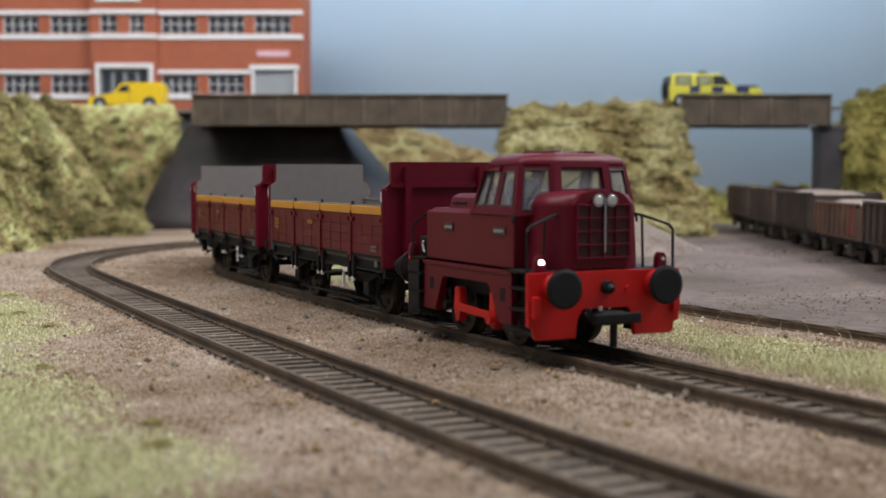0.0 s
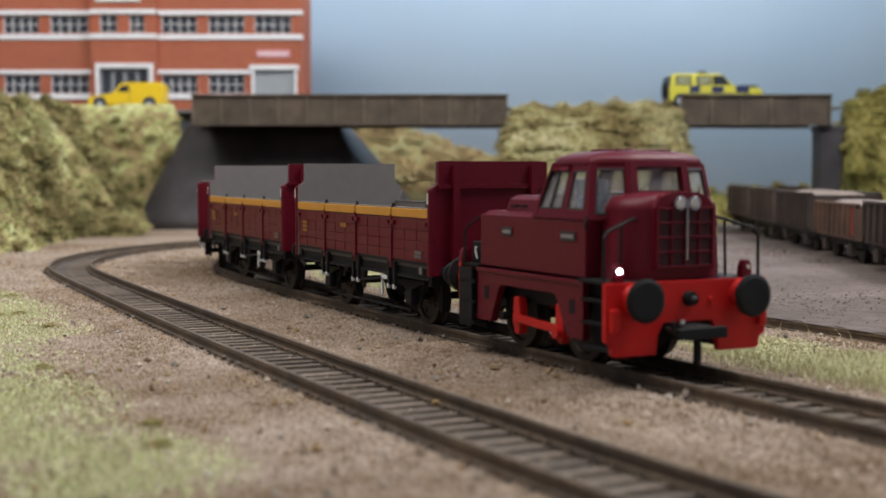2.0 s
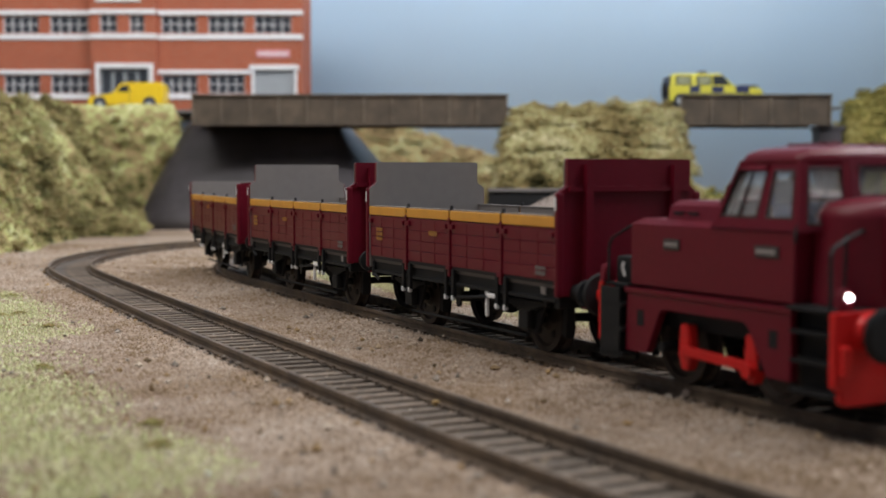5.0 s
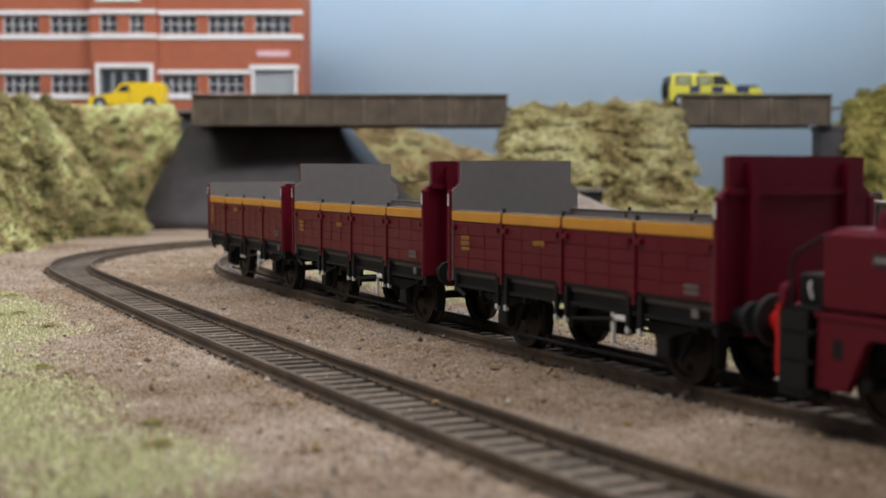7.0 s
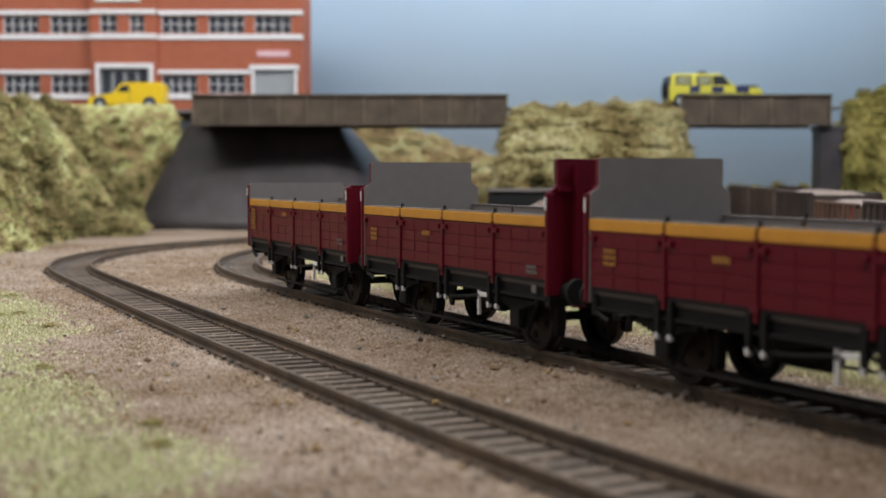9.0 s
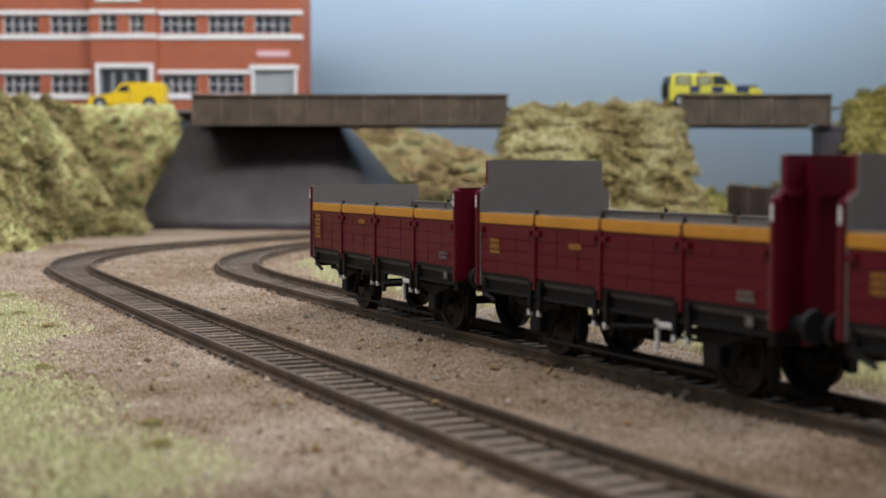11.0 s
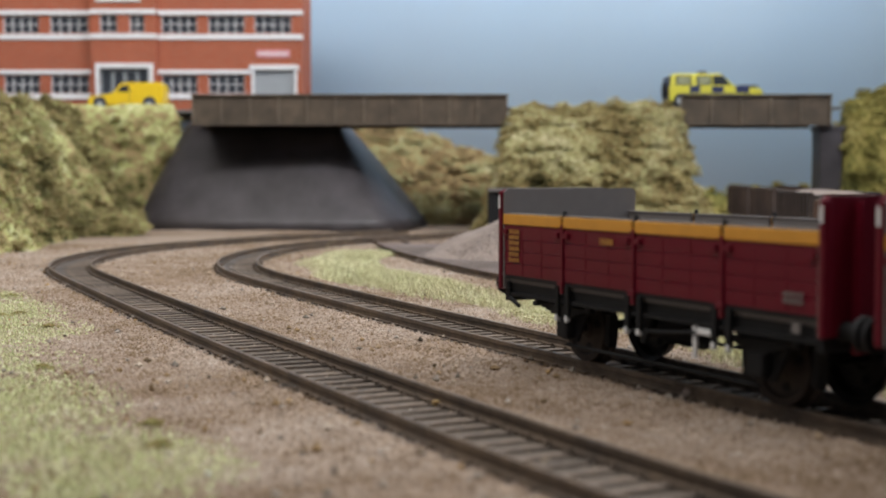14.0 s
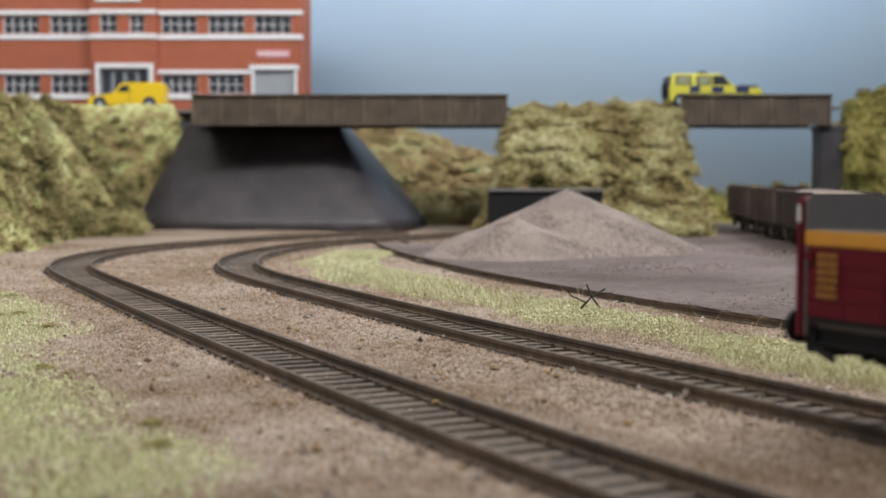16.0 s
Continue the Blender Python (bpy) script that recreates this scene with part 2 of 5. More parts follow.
def foliage_material(name, stops, patch, speck, jitter, shift):
    """Planting of mixed colours: broad patches, small tufts and a little of its own for every crumb."""
    m = bpy.data.materials.new(name)
    m.use_nodes = True
    nt = m.node_tree
    b = nt.nodes["Principled BSDF"]
    b.inputs["Roughness"].default_value, b.inputs["Specular IOR Level"].default_value = 0.95, 0.15
    tc = nt.nodes.new("ShaderNodeTexCoord")
    g = nt.nodes.new("ShaderNodeNewGeometry")
    mp = nt.nodes.new("ShaderNodeMapping")
    mp.inputs["Location"].default_value = shift
    nt.links.new(tc.outputs["Object"], mp.inputs[0])
    total = None
    for scale, weight, detail in ((patch, 1.0, 2), (speck, 0.75, 3), (speck * 4, 0.45, 2)):
        n = nt.nodes.new("ShaderNodeTexNoise")
        n.inputs["Scale"].default_value, n.inputs["Detail"].default_value = scale, detail
        nt.links.new(mp.outputs[0], n.inputs["Vector"])
        mad = nt.nodes.new("ShaderNodeMath")
        mad.operation = "MULTIPLY_ADD"
        mad.inputs[1].default_value = weight
        nt.links.new(n.outputs["Fac"], mad.inputs[0])
        if total:
            nt.links.new(total, mad.inputs[2])
        else:
            mad.inputs[2].default_value = 0.0
        total = mad.outputs[0]
    own = nt.nodes.new("ShaderNodeMath")
    own.operation = "MULTIPLY_ADD"
    own.inputs[1].default_value = jitter
    nt.links.new(g.outputs["Random Per Island"], own.inputs[0])
    nt.links.new(total, own.inputs[2])
    fit = nt.nodes.new("ShaderNodeMapRange")
    mid = 1.1 + jitter / 2
    fit.inputs[1].default_value, fit.inputs[2].default_value = mid - 0.26, mid + 0.26
    nt.links.new(own.outputs[0], fit.inputs[0])
    r = nt.nodes.new("ShaderNodeValToRGB")
    while len(r.color_ramp.elements) < len(stops):
        r.color_ramp.elements.new(0.5)
    for i, (e, c) in enumerate(zip(r.color_ramp.elements, stops)):
        e.position, e.color = i / (len(stops) - 1), (*c, 1)
    nt.links.new(fit.outputs[0], r.inputs[0])
    nt.links.new(r.outputs[0], b.inputs["Base Color"])
    return m


GRIT = foliage_material("grit_stones", [(0.20, 0.138, 0.085), (0.27, 0.197, 0.135), (0.315, 0.243, 0.186), (0.35, 0.272, 0.214), (0.46, 0.385, 0.32)], 13, 55, 0.42, (0.2, 0.6, 0))
BANKGREEN = foliage_material("bank_planting", [(0.075, 0.07, 0.03), (0.17, 0.155, 0.06), (0.26, 0.235, 0.10), (0.34, 0.235, 0.13), (0.38, 0.385, 0.16), (0.50, 0.51, 0.23), (0.62, 0.59, 0.38)], 18, 60, 0.22, (0.3, 0.1, 0))
BANKTAN = foliage_material("mound_planting", [(0.08, 0.07, 0.03), (0.20, 0.175, 0.07), (0.33, 0.225, 0.105), (0.33, 0.30, 0.13), (0.45, 0.37, 0.20), (0.42, 0.43, 0.20), (0.60, 0.54, 0.34)], 26, 80, 0.25, (0.7, 0.4, 0))
BANKDRY = foliage_material("dry_planting", [(0.12, 0.10, 0.05), (0.30, 0.23, 0.12), (0.45, 0.31, 0.16), (0.50, 0.37, 0.19), (0.52, 0.48, 0.26), (0.42, 0.45, 0.23), (0.64, 0.58, 0.38)], 24, 80, 0.22, (0.1, 0.8, 0))
BANKOLIVE = foliage_material("olive_planting", [(0.05, 0.05, 0.016), (0.15, 0.14, 0.04), (0.24, 0.21, 0.06), (0.33, 0.27, 0.09), (0.42, 0.37, 0.14)], 22, 80, 0.2, (0.5, 0.2, 0))
YARDGRIT = island_material("yard_crumbs", [(0.10, 0.073, 0.058), (0.145, 0.108, 0.093), (0.18, 0.14, 0.127), (0.125, 0.092, 0.073), (0.162, 0.125, 0.11)])
YARD = material("muddy_yard", (0.162, 0.123, 0.109), 0.85, vary=0.32, size=200, bump=0.9, bumpsize=200, colour2=(0.078, 0.054, 0.040), size2=13)


def scatter_ground():
    n = 230000
    y = 105 + 600 * RNG.random(n) ** 1.55
    x = RNG.uniform(-0.36, 0.36, n) * y
    d = np.minimum(track_distance(INNER, x, y), track_distance(OUTER, x, y))
    keep = (d > 8.9) & (y < toe(x)) & ((d > 12) | (RNG.random(n) < 0.7))
    x, y = x[keep], y[keep]
    p = np.stack([x, y, ground_height(x, y) + 0.03], 1)
    spread("ballast", stones(p, RNG.uniform(0.13, 0.36, len(p)) * np.interp(p[:, 1], [150, 600], [1.0, 1.6]) * np.where(RNG.random(len(p)) < 0.05, 1.8, 1.0)), GRIT, label="fine brown ballast stones beside the tracks", category="ballast")
    # grit between the rails and small litter
    n = 1300
    pts = []
    for line in (INNER, OUTER):
        for s in RNG.uniform(-150, 420, n):
            q = line.at(s, RNG.uniform(-14, 14))
            if abs(q[0]) < 0.4 * q[1]:
                pts.append((q[0], q[1], -2.6))
    p = np.array(pts)
    spread("track_grit", stones(p, RNG.uniform(0.12, 0.36, len(p))), GRIT, label="loose brown grit between the sleepers", category="ballast")
    n = 620
    y = 130 + 500 * RNG.random(n) ** 1.1
    x = RNG.uniform(-0.34, 0.30, n) * y
    p = np.stack([x, y, ground_height(x, y) + 0.4], 1)
    spread("scenic_litter", stones(p, RNG.uniform(0.3, 0.9, n)), FLECK, label="dark and pale flecks of scenic litter", category="litter")


def grassy_left(x, y):
    """Cover of the mossy turf in the near left-hand corner and before the bank, 0 to 1."""
    edge = np.interp(y, [100, 148, 200, 250, 330, 404, 520, 650], [-12, -30, -52, -68, -105, -140, -195, -232])
    c = smooth(-9, 9, edge - x + 8 * wave(x, y, 0.07, 11))
    return c * np.clip(0.85 + 0.55 * wave(x, y, 0.085, 12) + 0.55 * wave(x, y, 0.28, 13), 0.05, 1)


def scatter_grass():
    n = 170000
    y = 100 + 560 * RNG.random(n) ** 2.0
    edge = np.interp(y, [100, 148, 200, 250, 330, 404, 520, 650], [-12, -30, -52, -68, -105, -140, -195, -232]) + 14
    x = edge - RNG.random(n) * np.maximum(0.38 * y + edge, 20)
    keep = (RNG.random(n) < grassy_left(x, y)) & (y < toe(x) + 20) & (track_distance(OUTER, x, y) > 19)
    x, y = x[keep], y[keep]
    p = np.stack([x, y, ground_height(x, y) - 0.1], 1)
    k = len(p) // 2
    spread("turf", blades(p[:k], 1.4, 0.09, 0.9), TURF, label="patchy pale green scatter turf on the ground", category="turf")
    spread("turf_flock", stones(p[k:], RNG.uniform(0.22, 0.6, len(p) - k)), TURF, label="crumbly yellow-green flock on the ground", category="turf")
    # darker moss tufts in the turf
    n = 46
    ty = 120 + 330 * RNG.random(n) ** 1.3
    tx = np.interp(ty, [100, 148, 200, 250, 330, 450], [-14, -32, -54, -72, -108, -160]) + 10 - RNG.random(n) * 0.30 * ty
    k = 90
    ang, rad = RNG.uniform(0, 6.28, (n, k)), np.abs(RNG.normal(0, 1.5, (n, k))) * np.interp(ty, [120, 400], [0.8, 1.6])[:, None]
    x, y = (tx[:, None] + rad * np.cos(ang)).ravel(), (ty[:, None] + rad * np.sin(ang)).ravel()
    p = np.stack([x, y, ground_height(x, y) + 0.8 * np.exp(-(rad / 2).ravel() ** 2)], 1)
    spread("moss_tufts", stones(p, RNG.uniform(0.2, 0.55, len(p))), MOSS, label="small olive brown moss tufts in the turf", category="moss")
    # the verge between the train's track and the siding
    n = 140000
    s = RNG.uniform(-40, 460, n)
    f = RNG.random(n)
    x, y = np.empty(n), np.empty(n)
    inx, iny, ina = (np.interp(s, INNER.s, v) for v in (INNER.x, INNER.y, INNER.a))
    # towards the siding
    off = 22 + f * 34
    x, y = inx + off * np.sin(ina), iny - off * np.cos(ina)
    dn, df = track_distance(INNER, x, y), track_distance(FAR, x, y)
    cover = smooth(23, 38, dn + 6 * wave(x, y, 0.06, 21)) * (0.85 + 0.65 * wave(x, y, 0.06, 22)).clip(0.12, 1)
    keep = (RNG.random(n) < cover) & (df > 10.1) & (y < 720)
    x, y = x[keep], y[keep]
    p = np.stack([x, y, ground_height(x, y) - 0.1], 1)
    tall = 2.5 + 1.3 * wave(x, y, 0.05, 23) + 0.8 * wave(x, y, 0.2, 25)
    spread("static_grass", blades(p, tall.clip(1.2, 4.5), 0.085, 0.55), STATICGRASS, label="tufts of pale static grass beside the siding", category="grass")
    lump = (RNG.random(len(p)) < 0.16) & (wave(x, y, 0.11, 24) > 0.0)
    q = p[lump] + np.stack([0 * x, 0 * x, RNG.uniform(0.2, 1.8, len(p))], 1)[lump]
    spread("verge_flock", stones(q, RNG.uniform(0.15, 0.45, len(q))), STATICGRASS, label="crumbly pale green flock among the grass", category="grass")
    k = RNG.choice(len(p), 140)
    spread("long_grass", blades(p[k], np.full(140, 8.5), 0.09, 0.6), STATICGRASS, label="long dry grass fibres sticking up", category="grass")


def build_yard():
    xs, ys = np.arange(-60, 512, 6.0), np.arange(200, 860, 6.0)
    gx, gy = np.meshgrid(xs, ys)
    # right of the siding's centre line
    cx = np.interp(gy, FAR.y, FAR.x)
    inside = gx - cx
    z = -0.5 + 0.25 * wave(gx, gy, 0.05, 31) * smooth(8, 30, inside) + 0.12 * wave(gx, gy, 0.2, 32)
    bm = bmesh.new()
    vs = {}
    for i in range(len(ys)):
        for j in range(len(xs)):
            if inside[i, j] > -15.2 and (gy[i, j] < 655 or gx[i, j] > 100):
                vs[i, j] = bm.verts.new((max(gx[i, j], cx[i, j] - 9.2), gy[i, j], z[i, j]))
    for (i, j) in list(vs):
        q = [(i, j), (i, j + 1), (i + 1, j + 1), (i + 1, j)]
        if all(k in vs for k in q):
            bm.faces.new([vs[k] for k in q])
    n = 26000
    y = 300 + 460 * RNG.random(n)
    x = np.interp(y, FAR.y, FAR.x) - 8 + RNG.random(n) * 190
    k = (x < 0.36 * y) & (RNG.random(n) < 0.35 + 0.5 * smooth(110, 150, x) + 0.4 * wave(x, y, 0.05, 33))
    p = np.stack([x, y, np.full(n, -0.58)], 1)[k]
    spread("yard_gravel", stones(p, RNG.uniform(0.16, 0.46, len(p)) * np.where(RNG.random(len(p)) < 0.02, 1.7, 1.0)), YARDGRIT, label="brown and grey crumbs lying on the yard", category="gravel")
    return tagged(mesh_ob("yard", bm, YARD, True), "flat muddy brown yard surface beside the siding", "yard", "", "structure")


def build_track(label, line, s0, s1, spacing=5.2, z0=0.0, sleepers=True):
    t = thing("track", label, "railway track", "tracks", "structure")
    t.location.z = z0 * MM
    for off in (-HALF, HALF):
        part("rail", rail_bm(line, off, s0, s1), RUST, t)
    if not sleepers:
        return t
    bed = bmesh.new()
    prev = None
    for k in range(int((s1 - s0) / 5) + 1):
        q = [bed.verts.new((*line.at(s0 + 5 * k, o)[:2], -2.72)) for o in (-7.3, -3.5, 3.5, 7.3)]
        if prev:
            for i in range(3):
                bed.faces.new((prev[i], prev[i + 1], q[i + 1], q[i]))
        prev = q
    part("track_bed", bed, BED, t, "dark grit between the rails")
    me = bpy.data.meshes.new("sleeper")
    bm = box(-1.0, 1.0, -9.7, 9.7, -4.0, -2.25, 0.18)
    bm.transform(Matrix.Scale(MM, 4))
    bm.to_mesh(me)
    bm.free()
    me.materials.append(SLEEPER)
    chairs = bmesh.new()
    s = s0 + 2
    while s < s1 - 2:
        x, y, a = line.at(s)
        o = new("sleeper", me)
        o.parent = t
        o.matrix_local = pose(x * MM, y * MM, random.uniform(-0.15, 0.1) * MM, 0, 0, math.degrees(a) + random.uniform(-1.5, 1.5))
        for off in (-HALF, HALF):
            for e in (-1.25, 1.25):
                x, y, a = line.at(s, off + e)
                m = pose(x, y, -2.15, 0, 0, math.degrees(a) + random.uniform(-12, 12)) @ Matrix.Diagonal((0.9, 0.8, random.uniform(0.45, 0.7), 1))
                bmesh.ops.create_cube(chairs, size=1, matrix=m)
        s += spacing
    tagged(part("rail_chair", chairs, RUST, t), "small rusty rail fastenings", "", "", "stuff")
    return t


BED = material("dark_track_bed", (0.115, 0.090, 0.070), 0.95, vary=0.45, size=900, bump=0.8, bumpsize=900)
build_ground()
build_yard()
build_track("weathered model railway track bending beside the train", OUTER, -140, 735)
build_track("weathered model railway track that carries the train", INNER, -330, 690)
build_track("rusty siding rails sunk in the yard edge", FAR, -250, 420, z0=-0.6, sleepers=False)
scatter_ground()
scatter_grass()


# ---------- train: shared pieces ----------
def wheelset(parent, x, r, name="wheelset", spokes=False):
    """An axle with two flanged wheels, turning about its own centre."""
    hub = cyl((0, -13.0, 0), (0, 13.0, 0), 0.9, n=10)
    w = part(name, hub, BLACK, parent)
    w.location = (x * MM, 0, r * MM)
    for s in (-1, 1):
        prof = [(5.9, r + 0.9), (6.3, r + 0.9), (6.7, r + 0.1), (8.4, r), (8.4, r - 1.1), (7.9, r - 1.5), (8.0, 2.2), (8.5, 1.6), (8.5, 0.05), (5.9, 0.05)]
        bm = bmesh.new()
        n = 28
        rings = [[bm.verts.new((q * math.cos(6.2832 * i / n), s * y, q * math.sin(6.2832 * i / n))) for y, q in prof] for i in range(n)]
        for i in range(n):
            a, b = rings[i], rings[(i + 1) % n]
            for j in range(len(prof) - 1):
                bm.faces.new((a[j], a[j + 1], b[j + 1], b[j]))
        part("wheel", bm, TYRE_STEEL, w, smooth=False)
        k = bmesh.new()
        for i in range(4):
            a = 1.5708 * i + 0.4
            bm_cyl(k, (3.6 * math.cos(a), s * 7.8, 3.6 * math.sin(a)), (3.6 * math.cos(a), s * 8.12, 3.6 * math.sin(a)), 0.75, n=10)
        part("wheel_boss", k, BLACK, w)
    return w


def bars(parent, name, x0, x1, y, z0, z1, rows, mat, side=-1):
    """Unreadable lettering as little bars on a side that faces -y (or +y)."""
    h = (z1 - z0) / rows
    for i in range(rows):
        x = x0
        bm = bmesh.new()
        while x < x1 - 0.2:
            w = random.uniform(0.35, 0.7)
            bm_box(bm, x, min(x + w, x1), y, y + side * 0.05, z0 + i * h + h * 0.15, z0 + (i + 1) * h - h * 0.15)
            x += w + 0.22
        part(name, bm, mat, parent)


# ---------- wagons ----------
DULLYELLOW = material("dull_yellow_lettering", (0.40, 0.19, 0.035), 0.6)
BAYS = [(0.3, 20.3), (21.5, 41.8), (43.0, 64.1), (65.3, 84.9)]
POSTS = (20.9, 42.4, 64.7)
PLANK_Z = [(14.9, 17.2), (17.25, 19.45), (19.5, 21.75), (21.8, 24.4)]


def end_outline(tall):
    o = [(-15.2, 12.2), (-15.2, 30.6), (-14.5, 31.3)]
    if tall:
        o += [(-13.9, 31.5), (-13.4, 32.2), (-13.4, 36.6), (-13.1, 36.9)]
    return o + [(-y, z) for y, z in reversed(o)]


def build_wagon(label, tall, marks):
    w = thing("open_wagon", label, "wagon", "wagons of the train")
    part("floor", box(0.8, 84.4, -14.2, 14.2, 13.4, 14.9), GREYPAINT, w, "grey wagon floor")
    for x0, x1 in BAYS:
        for s in (-1, 1):
            d = part("drop_door", box(x0, x1, s * 13.75, s * 14.35, 14.95, 26.45), GREYPAINT, w, "grey inner face of a drop door")
            for z0, z1 in PLANK_Z:
                part("plank", box(x0, x1, s * 14.35, s * (15.1 + random.uniform(-0.05, 0.05)), z0, z1, 0.12), MAROON, d)
            part("top_plank", box(x0 - 0.25, x1 + 0.25, s * 14.36, s * 15.3, 24.5, 26.5, 0.22), YELLOW, d, "yellow painted top plank")
            part("door_capping", box(x0, x1, s * 13.6, s * 15.0, 26.5, 26.75), GREYPAINT, d, "worn grey capping strip")
            for k in (0.33, 0.67):
                x = x0 + (x1 - x0) * k
                part("strap", box(x - 0.22, x + 0.22, s * 15.0, s * 15.17, 15.1, 23.9), MAROON, d)
            for x in (x0 + 1.0, x1 - 1.0):
                part("latch", box(x - 0.75, x + 0.75, s * 15.1, s * 15.75, 22.7, 23.7, 0.15), MAROON, d)
    for x in POSTS:
        for s in (-1, 1):
            p = part("door_post", box(x - 0.5, x + 0.5, s * 13.9, s * 15.45, 12.8, 25.0, 0.15), MAROON, w)
            part("post_cap", cyl((x, s * 14.6, 25.6), (x, s * 14.6, 27.5), 0.5, 0.35, 10), BLACK, p)
            part("hinge", box(x - 0.9, x + 0.9, s * 15.0, s * 15.7, 14.2, 15.1, 0.15), MAROON, p)
    for x in (20.9 - 1.7, 20.9 + 1.6, 42.4 - 1.7, 42.4 + 1.6, 64.7 - 1.7, 64.7 + 1.6):
        for s in (-1, 1):
            b = part("door_stop", box(x - 0.55, x + 0.55, s * 14.6, s * 15.35, 8.6, 14.4, 0.15), BLACK, w)
            part("rubber_pad", box(x - 0.42, x + 0.42, s * 14.7, s * 15.5, 7.9, 9.0, 0.2), WHITE, b, "white rubber pad")
    for x, out in ((0.0, -1), (85.2, 1)):
        e = part("end_panel", prism(end_outline(tall), "x", x - 0.1 * out, x + out * 0.9), MAROON, w, "tall maroon end panel" if tall else "low maroon end panel")
        inner = [(y * 1.003, z + 0.03) for y, z in end_outline(tall)]
        part("inner_lining", prism(inner, "x", x - 0.12 * out, x - 0.5 * out), GREYPAINT, e, "grey inner lining")
        for y in (-9.5, 9.5):
            part("end_rib", prism([(y - 0.9, 9.8), (y + 0.9, 9.8), (y + 0.7, 35.8 if tall else 30.4), (y - 0.7, 35.8 if tall else 30.4)], "x", x + out * 0.9, x + out * 2.3), MAROON, e)
        if tall:
            part("end_rail", box(x + out * 0.9, x + out * 1.7, -13.4, 13.4, 31.0, 32.0), MAROON, e)
        for s in (-1, 1):
            c = part("corner_pillar", box(x - out * 0.05, x + out * 1.15, s * 14.1, s * 15.75, 12.0, 30.9, 0.5), MAROON, e)
            part("marking", box(x + out * 0.25, x + out * 0.85, s * 15.75, s * 15.82, 27.6, 30.0), WHITE, c, "white marking plate")
        part("headstock", box(x + out * 0.2, x - out * 1.4, -14.6, 14.6, 9.9, 13.6, 0.2), BLACK, w)
        for y in (-11.4, 11.4):
            b = part("buffer", bm_cyl(cyl((x, y, 12.9), (x + out * 4.2, y, 12.9), 1.5, 1.2, 16), (x + out * 4.2, y, 12.9), (x + out * 5.1, y, 12.9), 2.5, 2.4, 24), BLACK, w)
        c = part("coupling", bm_box(box(x - out * 2, x + out * 5.6, -1.5, 1.5, 8.0, 9.2), x + out * 5.6, x + out * 6.6, -4.5, 4.5, 7.8, 8.7), BLACK, w)
        part("coupling_hook", wire([(x + out * 5.6, 0, 9.2), (x + out * 7.6, 0, 10.2), (x + out * 8.6, 0, 9.0)], 0.45), BLACK, c)
    for s in (-1, 1):
        part("solebar", prism([(s * y, z) for y, z in ((13.4, 11.0), (14.8, 11.0), (14.8, 11.6), (14.1, 11.6), (14.1, 14.2), (15.0, 14.2), (15.0, 14.9), (13.4, 14.9))], "x", 0.8, 84.4), BLACK, w)
        part("tie_bar", wire([(18, s * 12.3, 3.3), (70, s * 12.3, 3.3)], 0.3), BLACK, w)
        part("corner_step", wire([(1.6, s * 14.7, 12.5), (1.6, s * 14.7, 10.6), (5.2, s * 14.7, 9.3)], 0.42), BLACK, w)
        part("brake_lever", wire([(40, s * 14.3, 8.4), (49, s * 14.6, 9.0), (61, s * 14.8, 10.2)], 0.32), BLACK, w)
        part("lever_grip", box(59, 62.4, s * 14.4, s * 15.3, 9.8, 10.7, 0.2), WHITE, w, "white brake lever grip")
        part("lever_guide", box(57.4, 58.1, s * 14.2, s * 14.7, 6.0, 11.4), WHITE, w, "white lever guide")
        part("hanger", prism([(40.5, 11), (44.5, 11), (43.0, 6.4), (42.0, 6.4)], "y", s * 12.6, s * 13.2), BLACK, w)
        for x in (18, 70):
            g = part("axleguard", prism([(x - 6.5, 11.2), (x + 6.5, 11.2), (x + 2.4, 4.0), (x - 2.4, 4.0)], "y", s * 11.0, s * 11.6), BLACK, w)
            part("axlebox", box(x - 1.8, x + 1.8, s * 11.6, s * 13.4, 4.6, 8.2, 0.4), BLACK, g)
            spring = bmesh.new()
            for i in range(5):
                l = 8.6 - 1.5 * i
                bm_box(spring, x - l, x + l, s * 12.1, s * 13.2, 9.9 - i * 0.42, 10.3 - i * 0.42)
            part("leaf_spring", spring, BLACK, g)
            for e in (-1, 1):
                part("spring_shoe", box(x + e * 8.6 - 0.6, x + e * 8.6 + 0.6, s * 12.2, s * 13.6, 9.6, 12.0, 0.2), BLACK, g)
                part("brake_shoe", prism([(x + e * 7.0, 9.2), (x + e * 8.4, 9.2), (x + e * 8.0, 3.4), (x + e * 6.6, 4.0)], "y", s * 6.8, s * 8.6), BLACK, w)
    part("brake_cylinder", cyl((33, 0, 7.6), (42, 0, 7.6), 3.2, n=20), BLACK, w)
    part("cross_shaft", cyl((42.5, -13, 8), (42.5, 13, 8), 0.6, n=8), BLACK, w)
    for x in (22.5, 29, 55, 62):
        part("cross_member", box(x - 0.5, x + 0.5, -13.4, 13.4, 10.6, 13.4), BLACK, w)
    for x, zz in marks["panels"]:
        bars(w, "lettering", x, x + 3.6, -15.36, zz, zz + 3.2, 3, DULLYELLOW)
    bars(w, "lettering", 33.0, 37.0, -15.42, marks["word"], marks["word"] + 1.5, 1, DULLYELLOW)
    bars(w, "lettering", 78.2, 82.2, -15.42, marks["plate"], marks["plate"] + 1.9, 2, GREYPAINT)
    part("label_plate", box(79.6, 81.2, -14.85, -15.05, 12.2, 13.6), GREYPAINT, w, "small grey label plate")
    return w, [wheelset(w, 18, 6.3), wheelset(w, 70, 6.3)]


